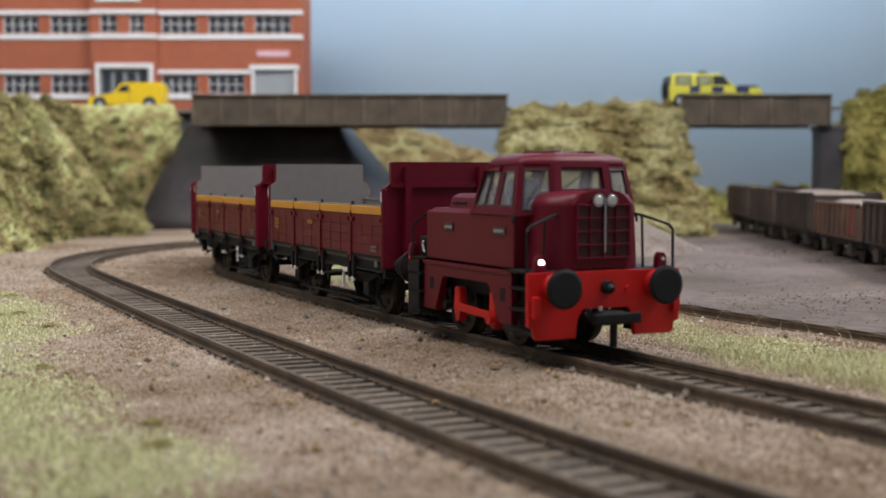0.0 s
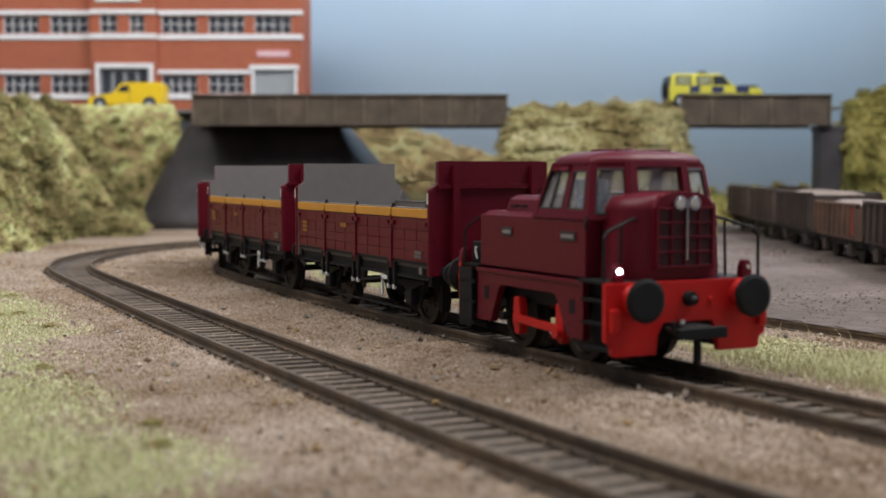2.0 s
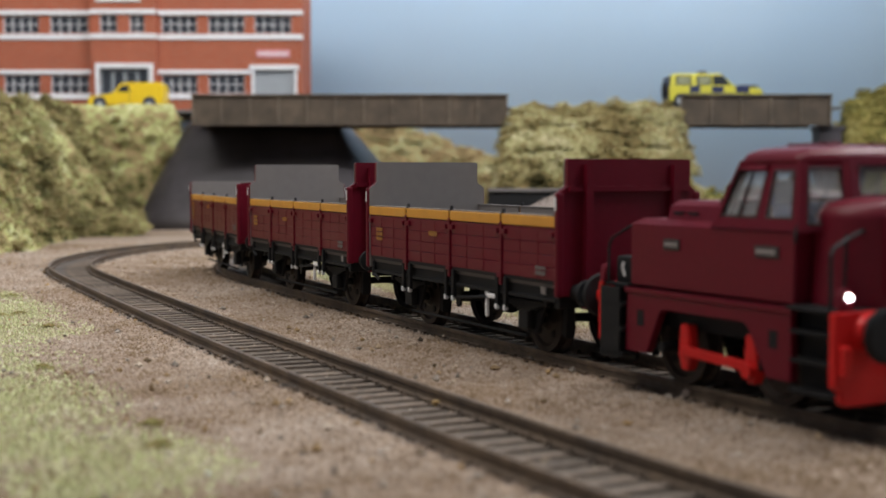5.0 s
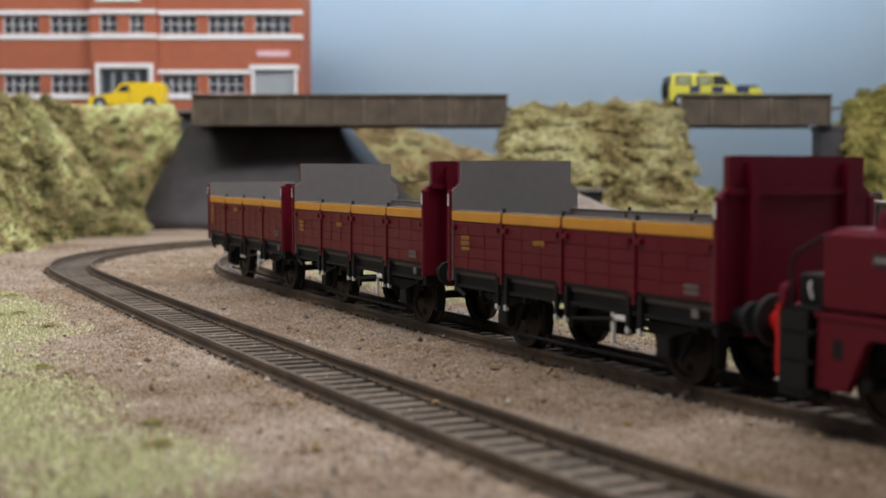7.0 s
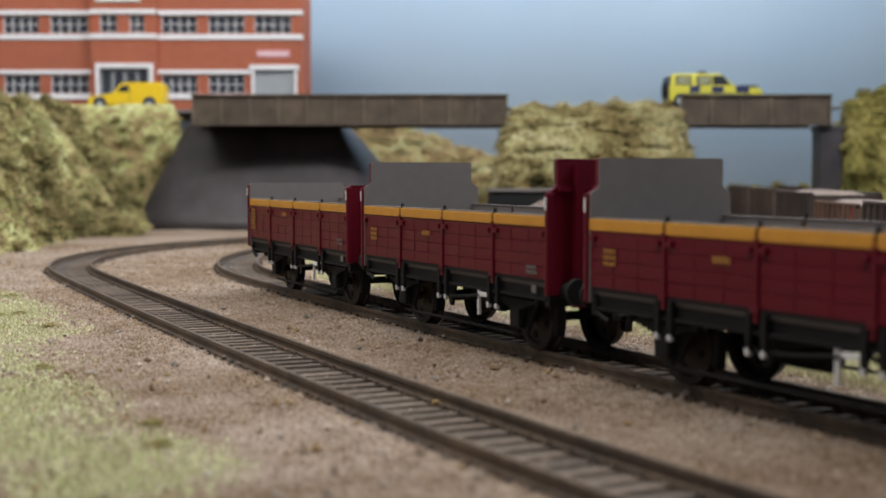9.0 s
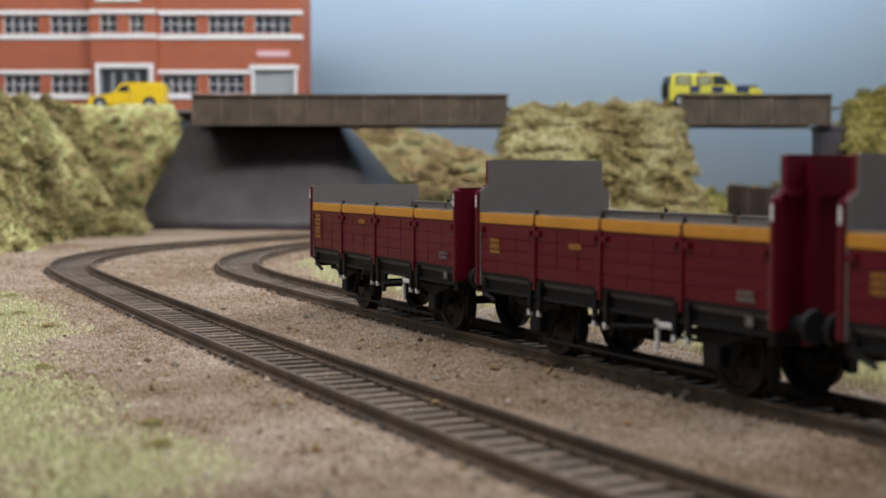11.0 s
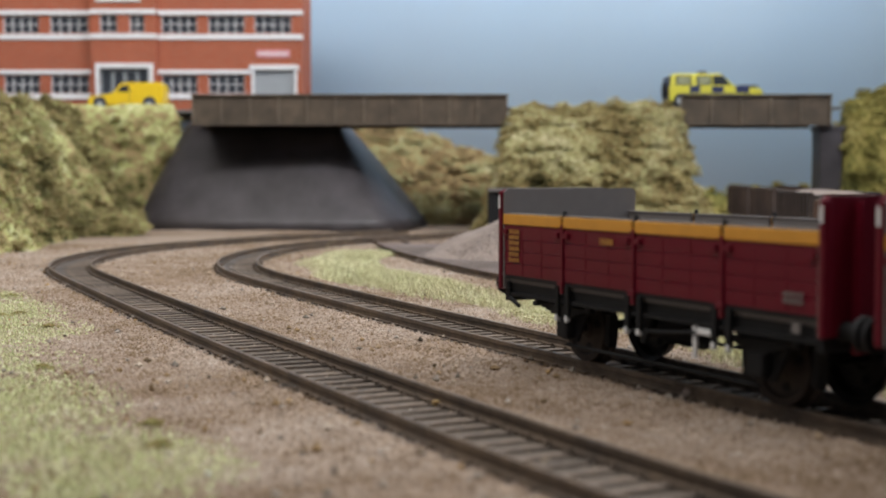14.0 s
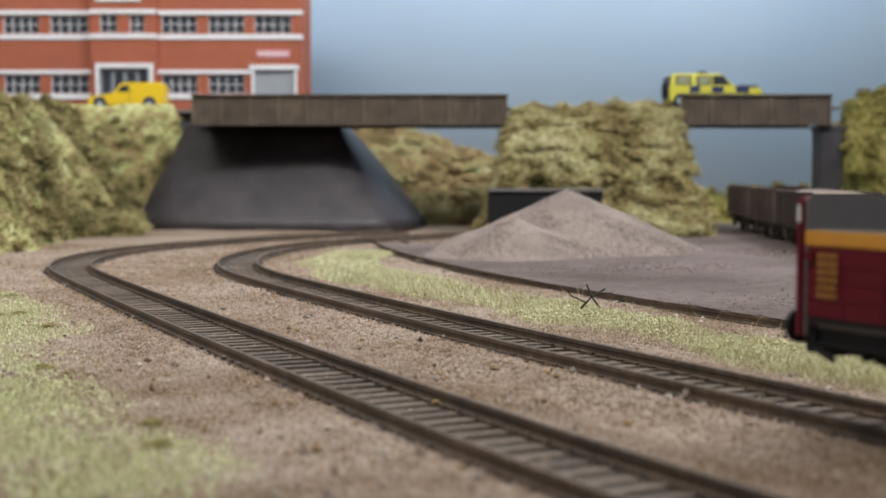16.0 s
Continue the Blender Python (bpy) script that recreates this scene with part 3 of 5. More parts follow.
# ---------- locomotive ----------
def holed(quad, windows):
    """A wall facet (four corners, counter-clockwise from low left) with window openings given in its (u, v) square, side by side in u. Returns faces as point lists and the holes' corners."""
    q = [Vector(p) for p in quad]

    def at(u, v):
        return (q[0] * (1 - u) + q[1] * u) * (1 - v) + (q[3] * (1 - u) + q[2] * u) * v

    faces, holes = [], []
    cuts = sorted(windows)
    u = 0.0
    for a, b, v0, v1 in cuts:
        faces.append([at(u, 0), at(a, 0), at(a, 1), at(u, 1)])
        faces.append([at(a, 0), at(b, 0), at(b, v0), at(a, v0)])
        faces.append([at(a, v1), at(b, v1), at(b, 1), at(a, 1)])
        holes.append([at(a, v0), at(b, v0), at(b, v1), at(a, v1)])
        u = b
    faces.append([at(u, 0), at(1, 0), at(1, 1), at(u, 1)])
    return faces, holes


def slab(points, thick, out=0.0):
    """A thin plate on a quad, set out along its normal."""
    bm = bmesh.new()
    n = (points[1] - points[0]).cross(points[3] - points[0]).normalized()
    a = [bm.verts.new(p + n * out) for p in points]
    b = [bm.verts.new(p + n * (out - thick)) for p in points]
    bm.faces.new(a)
    bm.faces.new(b[::-1])
    for i in range(4):
        j = (i + 1) % 4
        bm.faces.new((a[i], b[i], b[j], a[j]))
    return bm


def rim(points, w, thick, out):
    """A frame along the inside of a quad."""
    c = sum(points, Vector()) / 4
    n = (points[1] - points[0]).cross(points[3] - points[0]).normalized()
    ins = [p + (c - p).normalized() * w * 1.3 for p in points]
    outs = [p + (p - c).normalized() * w * 0.35 for p in points]
    bm = bmesh.new()
    ring = [[bm.verts.new(p + n * d) for p in loop] for loop, d in ((outs, out * 0.3), (ins, out), (ins, out - thick), (outs, out - thick))]
    for k in range(4):
        for i in range(4):
            j = (i + 1) % 4
            bm.faces.new((ring[k][i], ring[k][j], ring[(k + 1) % 4][j], ring[(k + 1) % 4][i]))
    return bm


GLASS = glass("cab_glass", (0.86, 0.88, 0.90), 0.06)
# The pale diffuse tenth puts the panes' reflected sheen into the colour
GLASS.node_tree.nodes["Principled BSDF"].inputs["Transmission Weight"].default_value = 0.9
WINRIM = material("window_rim", (0.055, 0.04, 0.042), 0.35, 0.2)
BLUE = material("blue_seat", (0.02, 0.06, 0.22), 0.6)
# Cab trim colour, and the painted darkness of the factory's inside
DARKIN = material("dark_trim_and_shade", (0.05, 0.04, 0.04), 0.8)
LAMPGLOW = glow("lit_marker_lamp", (1.0, 0.97, 0.95), 12.0)
LENS = material("clear_lens", (0.62, 0.60, 0.58), 0.12, 0.3)
PLATE = material("worn_plate", (0.035, 0.03, 0.03), 0.5)
PLATETEXT = material("plate_lettering", (0.36, 0.33, 0.32), 0.5)


def rounded(pts, r, n=4):
    """A plan outline with its corners rounded off."""
    out = []
    for i, p in enumerate(pts):
        p, a, b = Vector(p), Vector(pts[i - 1]), Vector(pts[(i + 1) % len(pts)])
        ka, kb = min(r, (a - p).length * 0.45), min(r, (b - p).length * 0.45)
        s0, s1 = p + (a - p).normalized() * ka, p + (b - p).normalized() * kb
        for k in range(n + 1):
            t = k / n
            q = s0 * (1 - t) ** 2 + p * 2 * t * (1 - t) + s1 * t * t
            out.append((q.x, q.y))
    return out


def ring_at(z, pts):
    return [Vector((x, y, z)) for x, y in pts]


def build_loco():
    l = thing("shunting_locomotive", "maroon diesel shunter with red buffer beams and one lit lamp", "locomotive")
    # frames
    arch = [(-54.4, 15.0), (-54.7, 5.0), (-49.0, 5.0), (-45.6, 11.9), (-44.8, 12.5), (-25.6, 12.5), (-24.6, 11.9), (-20.4, 5.0), (-15.4, 5.0), (-15.4, 15.0)]
    for s in (-1, 1):
        f = part("side_frame", prism(arch, "y", s * 12.6, s * 14.0, 0.12), MAROON, l)
        part("frame_ledge", box(-54.8, -15.2, s * 13.4, s * 14.3, 14.7, 15.5, 0.15), MAROON, f)
        # black patches on the plate, painting the shade of two recesses
        for x in (-50.6, -19.0):
            part("recess_shade_patch", box(x - 0.9, x + 0.9, s * 13.9, s * 14.06, 9.4, 12.0), BLACK, f)
        # running gear in red
        for x in (-40.0, -24.6):
            part("brake_hanger", prism([(x - 1.3, 10.6), (x + 0.8, 10.6), (x + 1.5, 5.4), (x + 0.7, 3.4), (x - 0.8, 3.4), (x - 1.7, 6.0)], "y", s * 11.4, s * 13.2, 0.2), RED, l)
        part("brake_rod", prism([(-40.4, 7.4), (-24.4, 6.7), (-24.4, 5.2), (-40.4, 5.8)], "y", s * 13.1, s * 13.9, 0.15), RED, l)
        part("rod_boss", cyl((-24.6, s * 13.0, 5.4), (-24.6, s * 14.3, 5.4), 1.1, n=14), RED, l)
        # front and rear step wells
        for x0, x1 in ((-15.2, -6.0), (-60.6, -54.2)):
            w = part("step_well", box(x0, x1, s * 11.6, s * 12.2, 3.2, 15.4), BLACK, l)
            for z in (4.0, 8.2, 12.2):
                part("step", box(x0 + 0.4, x1 - 0.3, s * 12.2, s * 14.9, z, z + 0.5), BLACK, w)
    part("chassis", box(-60, -6, -10.9, 10.9, 9.5, 15.4), BLACK, l)
    part("footplate", box(-15.3, -5.6, -15.2, 15.2, 15.4, 16.0, 0.15), BLACK, l)
    part("footplate", box(-60.6, -54.1, -14.2, 14.2, 15.4, 16.0, 0.15), BLACK, l)
    # lower body and bonnet
    part("lower_body", box(-54.0, -15.4, -13.6, 13.6, 15.9, 26.2, 0.35), MAROON, l)
    part("bonnet_top", loft([ring_at(26.1, [(-53.6, 13.2), (-30, 13.2), (-30, -13.2), (-53.6, -13.2)]), ring_at(26.9, [(-52.6, 12.2), (-30, 12.2), (-30, -12.2), (-52.6, -12.2)])]), MAROON, l)
    part("raised_bonnet", loft([ring_at(26.6, [(-46.6, 11.9), (-31, 11.9), (-31, -11.9), (-46.6, -11.9)]), ring_at(29.2, [(-46.2, 11.3), (-31, 11.3), (-31, -11.3), (-46.2, -11.3)]), ring_at(30.0, [(-45.3, 10.2), (-31, 10.2), (-31, -10.2), (-45.3, -10.2)])]), MAROON, l)
    for x in (-45, -41.5):
        part("bonnet_vent", box(x, x + 2.6, -11.95, -11.6, 27.9, 28.2), BLACK, l)
    # cab
    low = [(-33.4, 13.9), (-33.4, -13.9), (-14.4, -13.9), (-11.6, -6.5), (-11.6, 6.5), (-14.4, 13.9)]
    top = [(-28.6, 12.3), (-28.6, -12.3), (-15.9, -12.3), (-13.6, -6.0), (-13.6, 6.0), (-15.9, 12.3)]
    a, b = ring_at(26.2, low), ring_at(36.0, top)
    wins = {0: [(0.08, 0.45, 0.45, 0.9), (0.55, 0.92, 0.45, 0.9)], 1: [(0.07, 0.52, 0.17, 0.87), (0.62, 0.93, 0.17, 0.87)], 2: [(0.17, 0.88, 0.09, 0.91)], 3: [(0.11, 0.89, 0.50, 0.93)],
            4: [(0.12, 0.83, 0.09, 0.91)], 5: [(0.07, 0.38, 0.17, 0.87), (0.48, 0.93, 0.17, 0.87)]}
    bm = bmesh.new()
    holes = []
    for i in range(6):
        j = (i + 1) % 6
        fs, hs = holed([a[i], a[j], b[j], b[i]], wins[i])
        for f in fs:
            bm.faces.new([bm.verts.new(p) for p in f])
        holes += [(i, h) for h in hs]
    bmesh.ops.remove_doubles(bm, verts=bm.verts, dist=0.01)
    cab = part("cab", bm, MAROON, l)
    m = cab.modifiers.new("wall", "SOLIDIFY")
    m.thickness, m.offset = 0.7 * MM, -1.0
    for i, h in holes:
        r = part("window_frame", rim(h, 0.24, 0.5, 0.12), WINRIM, cab, "thin dark window rubber")
        p = part("window_pane", slab(h, 0.12, -0.25), GLASS, r, "glazing with a pale sheen in its colour")
        p.visible_shadow = False
        if i in (1, 5) and (h[1] - h[0]).length > 6:
            mid0, mid1 = (h[0] + h[1]) / 2, (h[2] + h[3]) / 2
            part("glazing_bar", cyl(mid0, mid1, 0.22, n=6), WINRIM, r)
        if i in (2, 3, 4):
            c = sum(h, Vector()) / 4
            part("wiper", cyl(h[0] + (c - h[0]) * 0.15 + Vector((0.35, 0, 0)), c + Vector((0.35, 0, 0.8)), 0.13, n=6), BLACK, r)
    shrink = lambda k: rounded([((x + 20.5) * k - 20.5, y * k) for x, y in top], 1.6)
    roof = loft([ring_at(35.7, shrink(1.012)), ring_at(36.2, shrink(1.008)), ring_at(36.7, shrink(0.99)), ring_at(37.1, shrink(0.96)), ring_at(37.5, shrink(0.90)), ring_at(37.9, shrink(0.80)), ring_at(38.2, shrink(0.62)), ring_at(38.35, shrink(0.35))])
    part("roof", roof, MAROON, l, smooth=True)
    for y in (-4.5, 4.5):
        part("roof_hatch", box(-25.5, -17.5, y - 1.6, y + 1.6, 37.9, 38.65, 0.2), MAROON, l)
    part("roof_vent", cyl((-22, 0, 38.3), (-22, 0, 38.9), 1.3, 0.9, 16), MAROON, l)
    part("driver_seat", bm_box(box(-24, -19, -10, -3, 26.4, 30.0, 0.5), -25.0, -23.8, -10, -3, 29.6, 33.2, 0.4), BLUE, l, "blue driver seat")
    # Dark panel added to dim the view through the cab
    part("rear_bulkhead", box(-32.6, -32.0, -12.6, 12.6, 26.3, 30.6), DARKIN, l)
    part("control_desk", box(-15.0, -12.6, -9.5, 9.5, 26.3, 29.6, 0.3), DARKIN, l)
    # nose with its grille
    n0 = [(-15.4, 11.2), (-15.4, -11.2), (-9.2, -10.8), (-5.6, -7.0), (-5.6, 7.0), (-9.2, 10.8)]
    n1 = [(-15.4, 10.6), (-15.4, -10.6), (-9.4, -10.2), (-5.8, -6.8), (-5.8, 6.8), (-9.4, 10.2)]
    n2 = [(-14.6, 9.6), (-14.6, -9.6), (-10.0, -9.0), (-6.4, -6.0), (-6.4, 6.0), (-10.0, 9.0)]
    n3 = [(-13.4, 7.4), (-13.4, -7.4), (-10.6, -7.0), (-6.9, -4.6), (-6.9, 4.6), (-10.6, 7.0)]
    shape = lambda q: rounded(q, 1.8)
    mid = [tuple(0.45 * u + 0.55 * v for u, v in zip(p, q)) for p, q in zip(n1, n2)]
    part("nose", loft([ring_at(15.9, shape(n0)), ring_at(16.2, shape(n0)), ring_at(27.9, shape(n1)), ring_at(28.5, shape(n1)), ring_at(29.4, shape(mid)), ring_at(30.1, shape(n2)), ring_at(30.7, shape(n3)), ring_at(30.95, shape([(x * 0.6 - 3.9, y * 0.6) for x, y in n3]))]), MAROON, l, smooth=True)
    g = part("grille", prism([(-6.4, 17.6), (6.4, 17.6), (6.4, 28.4), (4.8, 30.4), (2.6, 31.0), (-2.6, 31.0), (-4.8, 30.4), (-6.4, 28.4)], "x", -7.0, -5.15, 0.15), MAROON, l)
    for i in range(4):
        for j in range(4):
            y0, z0 = -5.7 + 2.9 * i, 18.5 + 2.5 * j
            # Flat darker maroon slabs; the depth between the bars is only coloured in
            part("grille_shade", box(-5.25, -5.05, y0, y0 + 2.5, z0, z0 + 2.1), DARKGRILLE, g, "dark maroon panel painted as a shaded grille opening")
    for j in range(5):
        part("grille_bar", box(-5.2, -4.55, -6.0, 6.0, 18.15 + 2.5 * j, 18.5 + 2.5 * j, 0.1), MAROON, g)
    for i in range(5):
        part("grille_bar", box(-5.2, -4.7, -6.05 + 2.9 * i, -5.65 + 2.9 * i, 18.2, 28.4, 0.1), MAROON, g)
    part("trim_strip", box(-4.7, -4.3, -0.2, 0.2, 19.4, 29.8, 0.08), CHROME, g, "bright chrome centre strip")
    for y in (-1.5, 1.5):
        h = part("headlight", cyl((-6.2, y, 29.2), (-4.3, y, 29.2), 1.15, 1.25, 20), CHROME, g, "chrome headlight ring")
        part("lens", cyl((-4.32, y, 29.2), (-4.15, y, 29.2), 0.98, 0.8, 20), LENS, h, "clear headlight lens")
    # buffer beams
    beam = [(-16.9, 15.9), (-16.9, 6.0), (-15.6, 5.4), (-15.6, 4.0), (-15.0, 3.4), (-6.6, 3.4), (-6.2, 7.0), (-5.0, 8.8), (5.0, 8.8), (6.2, 7.0), (6.6, 3.4), (15.0, 3.4), (15.6, 4.0), (15.6, 5.4), (16.9, 6.0), (16.9, 15.9)]
    for x, out in ((-5.2, 1), (-61.2, -1)):
        bb = part("buffer_beam", prism(beam if out == 1 else [(y * 0.84, z) for y, z in beam], "x", x, x + out * 1.3, 0.15), RED, l, "bright red buffer beam")
        for y in (-11.3, 11.3):
            bf = part("buffer", bm_cyl(cyl((x + out * 1.2, y, 13.1), (x + out * 2.4, y, 13.1), 2.7, 2.4, 20), (x + out * 2.3, y, 13.1), (x + out * 4.3, y, 13.1), 1.5, 1.4, 16), RED, bb)
            part("buffer_head", bm_cyl(cyl((x + out * 4.2, y, 13.1), (x + out * 4.9, y, 13.1), 3.6, 3.75, 36), (x + out * 4.9, y, 13.1), (x + out * 5.2, y, 13.1), 3.75, 3.1, 36), BLACK, bf, "matt black buffer head")
        for y in (-5.4, 4.8):
            part("air_tap", cyl((x + out * 1.2, y, 12.4), (x + out * 1.9, y, 12.4), 0.6, n=12), RED, bb)
        part("draw_hook", bm_cyl(cyl((x + out * 1.2, 0, 12.8), (x + out * 2.6, 0, 12.8), 1.35, 1.2, 14), (x + out * 2.5, 0, 12.8), (x + out * 3.4, 0, 12.4), 0.8, 0.6, 10), BLACK, bb)
        for y in (-15.6, 15.6) if out == 1 else ():
            part("lamp_bracket", box(x + out * 1.2, x + out * 2.4, y - 0.8, y + 0.8, 7.6, 11.6, 0.3), RED, bb)
        cp = part("coupling", bm_box(bm_box(box(x - out * 3, x + out * 4.6, -2.6, 2.6, 5.9, 8.4, 0.3), x + out * 4.4, x + out * 5.6, -5.2, 5.2, 6.2, 8.2, 0.3), x + out * 3.4, x + out * 4.4, -0.5, 0.5, 1.8, 6.4), BLACK, l, "black tension-lock coupling")
        part("coupling_bar", wire([(x + out * 2.0, -5.0, 8.0), (x + out * 6.4, -7.0, 8.0), (x + out * 6.8, -7.2, 9.6)], 0.4), BLACK, cp)
        part("coupling_chip", box(x + out * 1.6, x + out * 2.0, -1.9, -1.2, 8.5, 9.2), WHITE, cp, "small white chip")
        for y, lit in ((-13.6, out == 1), (13.6, False)):
            hs = part("marker_lamp", prism([(y - 1.2, 16.0), (y + 1.2, 16.0), (y + 1.0, 18.2), (y + 0.5, 19.0), (y - 0.5, 19.0), (y - 1.0, 18.2)], "x", x - out * 1.3, x + out * 0.2, 0.15), MAROON, l)
            part("bulb", cyl((x + out * 0.1, y, 17.8), (x + out * 0.55, y, 17.8), 0.5, 0.4, 18), LAMPGLOW if lit else CHROME, hs, "lit white lamp" if lit else "unlit clear lamp")
    for s in (-1, 1):
        part("handrail", wire([(-7.6, s * 8.4, 26.6), (-7.0, s * 10.2, 26.2), (-5.8, s * 15.6, 24.4), (-5.5, s * 16.4, 23.4), (-5.4, s * 16.4, 16.0)], 0.28), BLACK, l, "thin black wire handrail")
        part("handrail", wire([(-8.2, s * 11.0, 26.0), (-8.2, s * 11.3, 16.0)], 0.25), BLACK, l, "thin black wire handrail")
        part("handrail", wire([(-53.4, s * 12.6, 25.6), (-54.4, s * 13.4, 25.6), (-58.0, s * 14.6, 23.4), (-58.6, s * 14.8, 22.0), (-58.6, s * 14.8, 16.0)], 0.25), BLACK, l, "thin black wire handrail")
        part("grab_iron", wire([(-15.0, s * 13.6, 27.0), (-14.6, s * 14.2, 25.4), (-14.6, s * 14.2, 24.6)], 0.25), BLACK, l)
        for x, wd in ((-43.0, 4.0), (-20.9, 5.0)):
            pl = part("nameplate", box(x - wd / 2, x + wd / 2, s * 13.58, s * 13.85, 22.2, 23.9, 0.1), PLATE, l, "worn metal plate")
            bars(pl, "lettering", x - wd / 2 + 0.4, x + wd / 2 - 0.4, s * 13.85, 22.6, 23.5, 1, PLATETEXT, s)
    for s in (-1, 1):
        part("ladder_side", box(-60.9, -55.4, s * 14.5, s * 14.9, 3.4, 15.3, 0.1), BLACK, l)
    part("platform_box", box(-59.5, -55.0, -12.6, -6.5, 16.0, 20.4, 0.4), BLACK, l)
    part("hand_lever", wire([(-56.5, -13.0, 17.0), (-56.9, -13.2, 18.6), (-56.6, -13.2, 19.4)], 0.24), WHITE, l, "white hand lever")
    return l, [wheelset(l, -23.5, 6.3), wheelset(l, -46.5, 6.3)]


# Maroon darkened to the shade between the grille bars
DARKGRILLE = material("grille_shade_maroon", (0.045, 0.006, 0.010), 0.6)
loco, loco_axles = build_loco()
W1 = {"panels": [(4.6, 18.6)], "word": 20.7, "plate": 15.6}
W3 = {"panels": [(2.6, 17.4), (2.6, 20.6)], "word": 22.0, "plate": 16.2}
wagons, wagon_axles = [], []
for label, tall, marks in (("maroon open wagon with yellow top planks, tall ends, behind the locomotive", True, W1), ("maroon open wagon with yellow top planks and tall ends", True, W1),
                           ("maroon open wagon with yellow top planks and low ends", False, W3)):
    w, ax = build_wagon(label, tall, marks)
    wagons.append(w)
    wagon_axles.append(ax)


# ---------- bridges ----------
def build_bridge(label, x0, x1, panels):
    b = thing("road_bridge", label, "bridge", "road bridges")
    part("deck", box(x0 + 0.5, x1 - 0.5, 853.5, 903, 68.0, 76.0), GIRDER, b)
    for y0, s in ((850.0, 1), (906.0, -1)):
        g = part("girder", box(x0, x1, y0, y0 + s * 3.0, 66.0, 84.6), GIRDER, b)
        part("top_flange", box(x0 - 0.5, x1 + 0.5, y0 - s * 1.6, y0 + s * 4.6, 84.0, 85.4, 0.2), GIRDER, g)
        part("bottom_flange", box(x0 - 0.5, x1 + 0.5, y0 - s * 1.6, y0 + s * 4.6, 65.3, 66.6, 0.2), GIRDER, g)
        for i in range(panels + 1):
            x = x0 + 0.7 + (x1 - x0 - 1.4) * i / panels
            part("stiffener", box(x - 0.55, x + 0.55, y0, y0 - s * 1.3, 66.4, 84.2), STIFF, g, "paler stiffener")
    return b


# Paler brown than the girder plates
STIFF = material("pale_stiffener", (0.14, 0.11, 0.08), 0.7, vary=0.3, size=150)
build_bridge("long weathered brown plate-girder road bridge over the tracks", -162.6, 41.8, 11)
build_bridge("short weathered brown plate-girder road bridge over the sidings", 153.9, 251.4, 5)


def build_abutment():
    a = thing("bridge_abutment", "battered grey concrete abutment with sloping wing walls", "abutment")
    base = [(-214, 905), (-206, 868), (-150, 846), (-44, 838), (-18, 872), (-6, 965), (-214, 965)]
    top = [(-181, 920), (-174, 906), (-150, 901), (-80, 897), (-70, 906), (-64, 965), (-181, 965)]
    rings = []
    for k in range(9):
        t = k / 8
        bow = 0.86 * t + 0.14 * t * t
        plan = rounded([(p[0] + (q[0] - p[0]) * bow, p[1] + (q[1] - p[1]) * bow) for p, q in zip(base, top)], 30, 6)
        rings.append([(*q, -4 + 71.5 * t) for q in plan])
    part("wall", loft(rings), CONCRETE, a, smooth=True)
    part("bearing_ledge", box(-166, -76, 898.5, 902.5, 66.4, 67.9), CONCRETE, a)


build_abutment()
pier = thing("bridge_pier", "dark grey concrete pier under the short bridge", "pier")
part("pier_wall", prism([(245.5, -4), (260.5, -4), (259.5, 65.2), (245.5, 65.2)], "y", 853, 872, 0.4), CONCRETE, pier)
part("pier_cap", box(244.5, 261.5, 852.5, 873, 62.0, 65.25, 0.3), CONCRETE, pier)


# ---------- banks and hedges ----------
def height_mesh(name, xs, ys, fn, mat, cut=-3.6):
    gx, gy = np.meshgrid(xs, ys)
    gz = fn(gx, gy)
    gx = gx + 2.5 * wave(gx + gz, gy, 0.11, 5)
    n, m = gx.shape
    i = np.arange((n - 1) * (m - 1))
    a = (i // (m - 1)) * m + i % (m - 1)
    q = np.stack([a, a + 1, a + m + 1, a + m], 1)
    q = q[(gz.reshape(-1)[q] > cut).any(1)]
    me = bpy.data.meshes.new(name)
    me.from_pydata((np.stack([gx, gy, gz], -1).reshape(-1, 3) * MM).tolist(), [], q.tolist())
    me.materials.append(mat)
    return new(name, me), gx, gy, gz


def normals(fn, x, y, h=1.5):
    """Outward directions of a height field."""
    n = np.stack([(fn(x - h, y) - fn(x + h, y)) / (2 * h), (fn(x, y - h) - fn(x, y + h)) / (2 * h), np.ones_like(x)], 1)
    return n / np.linalg.norm(n, axis=1)[:, None]


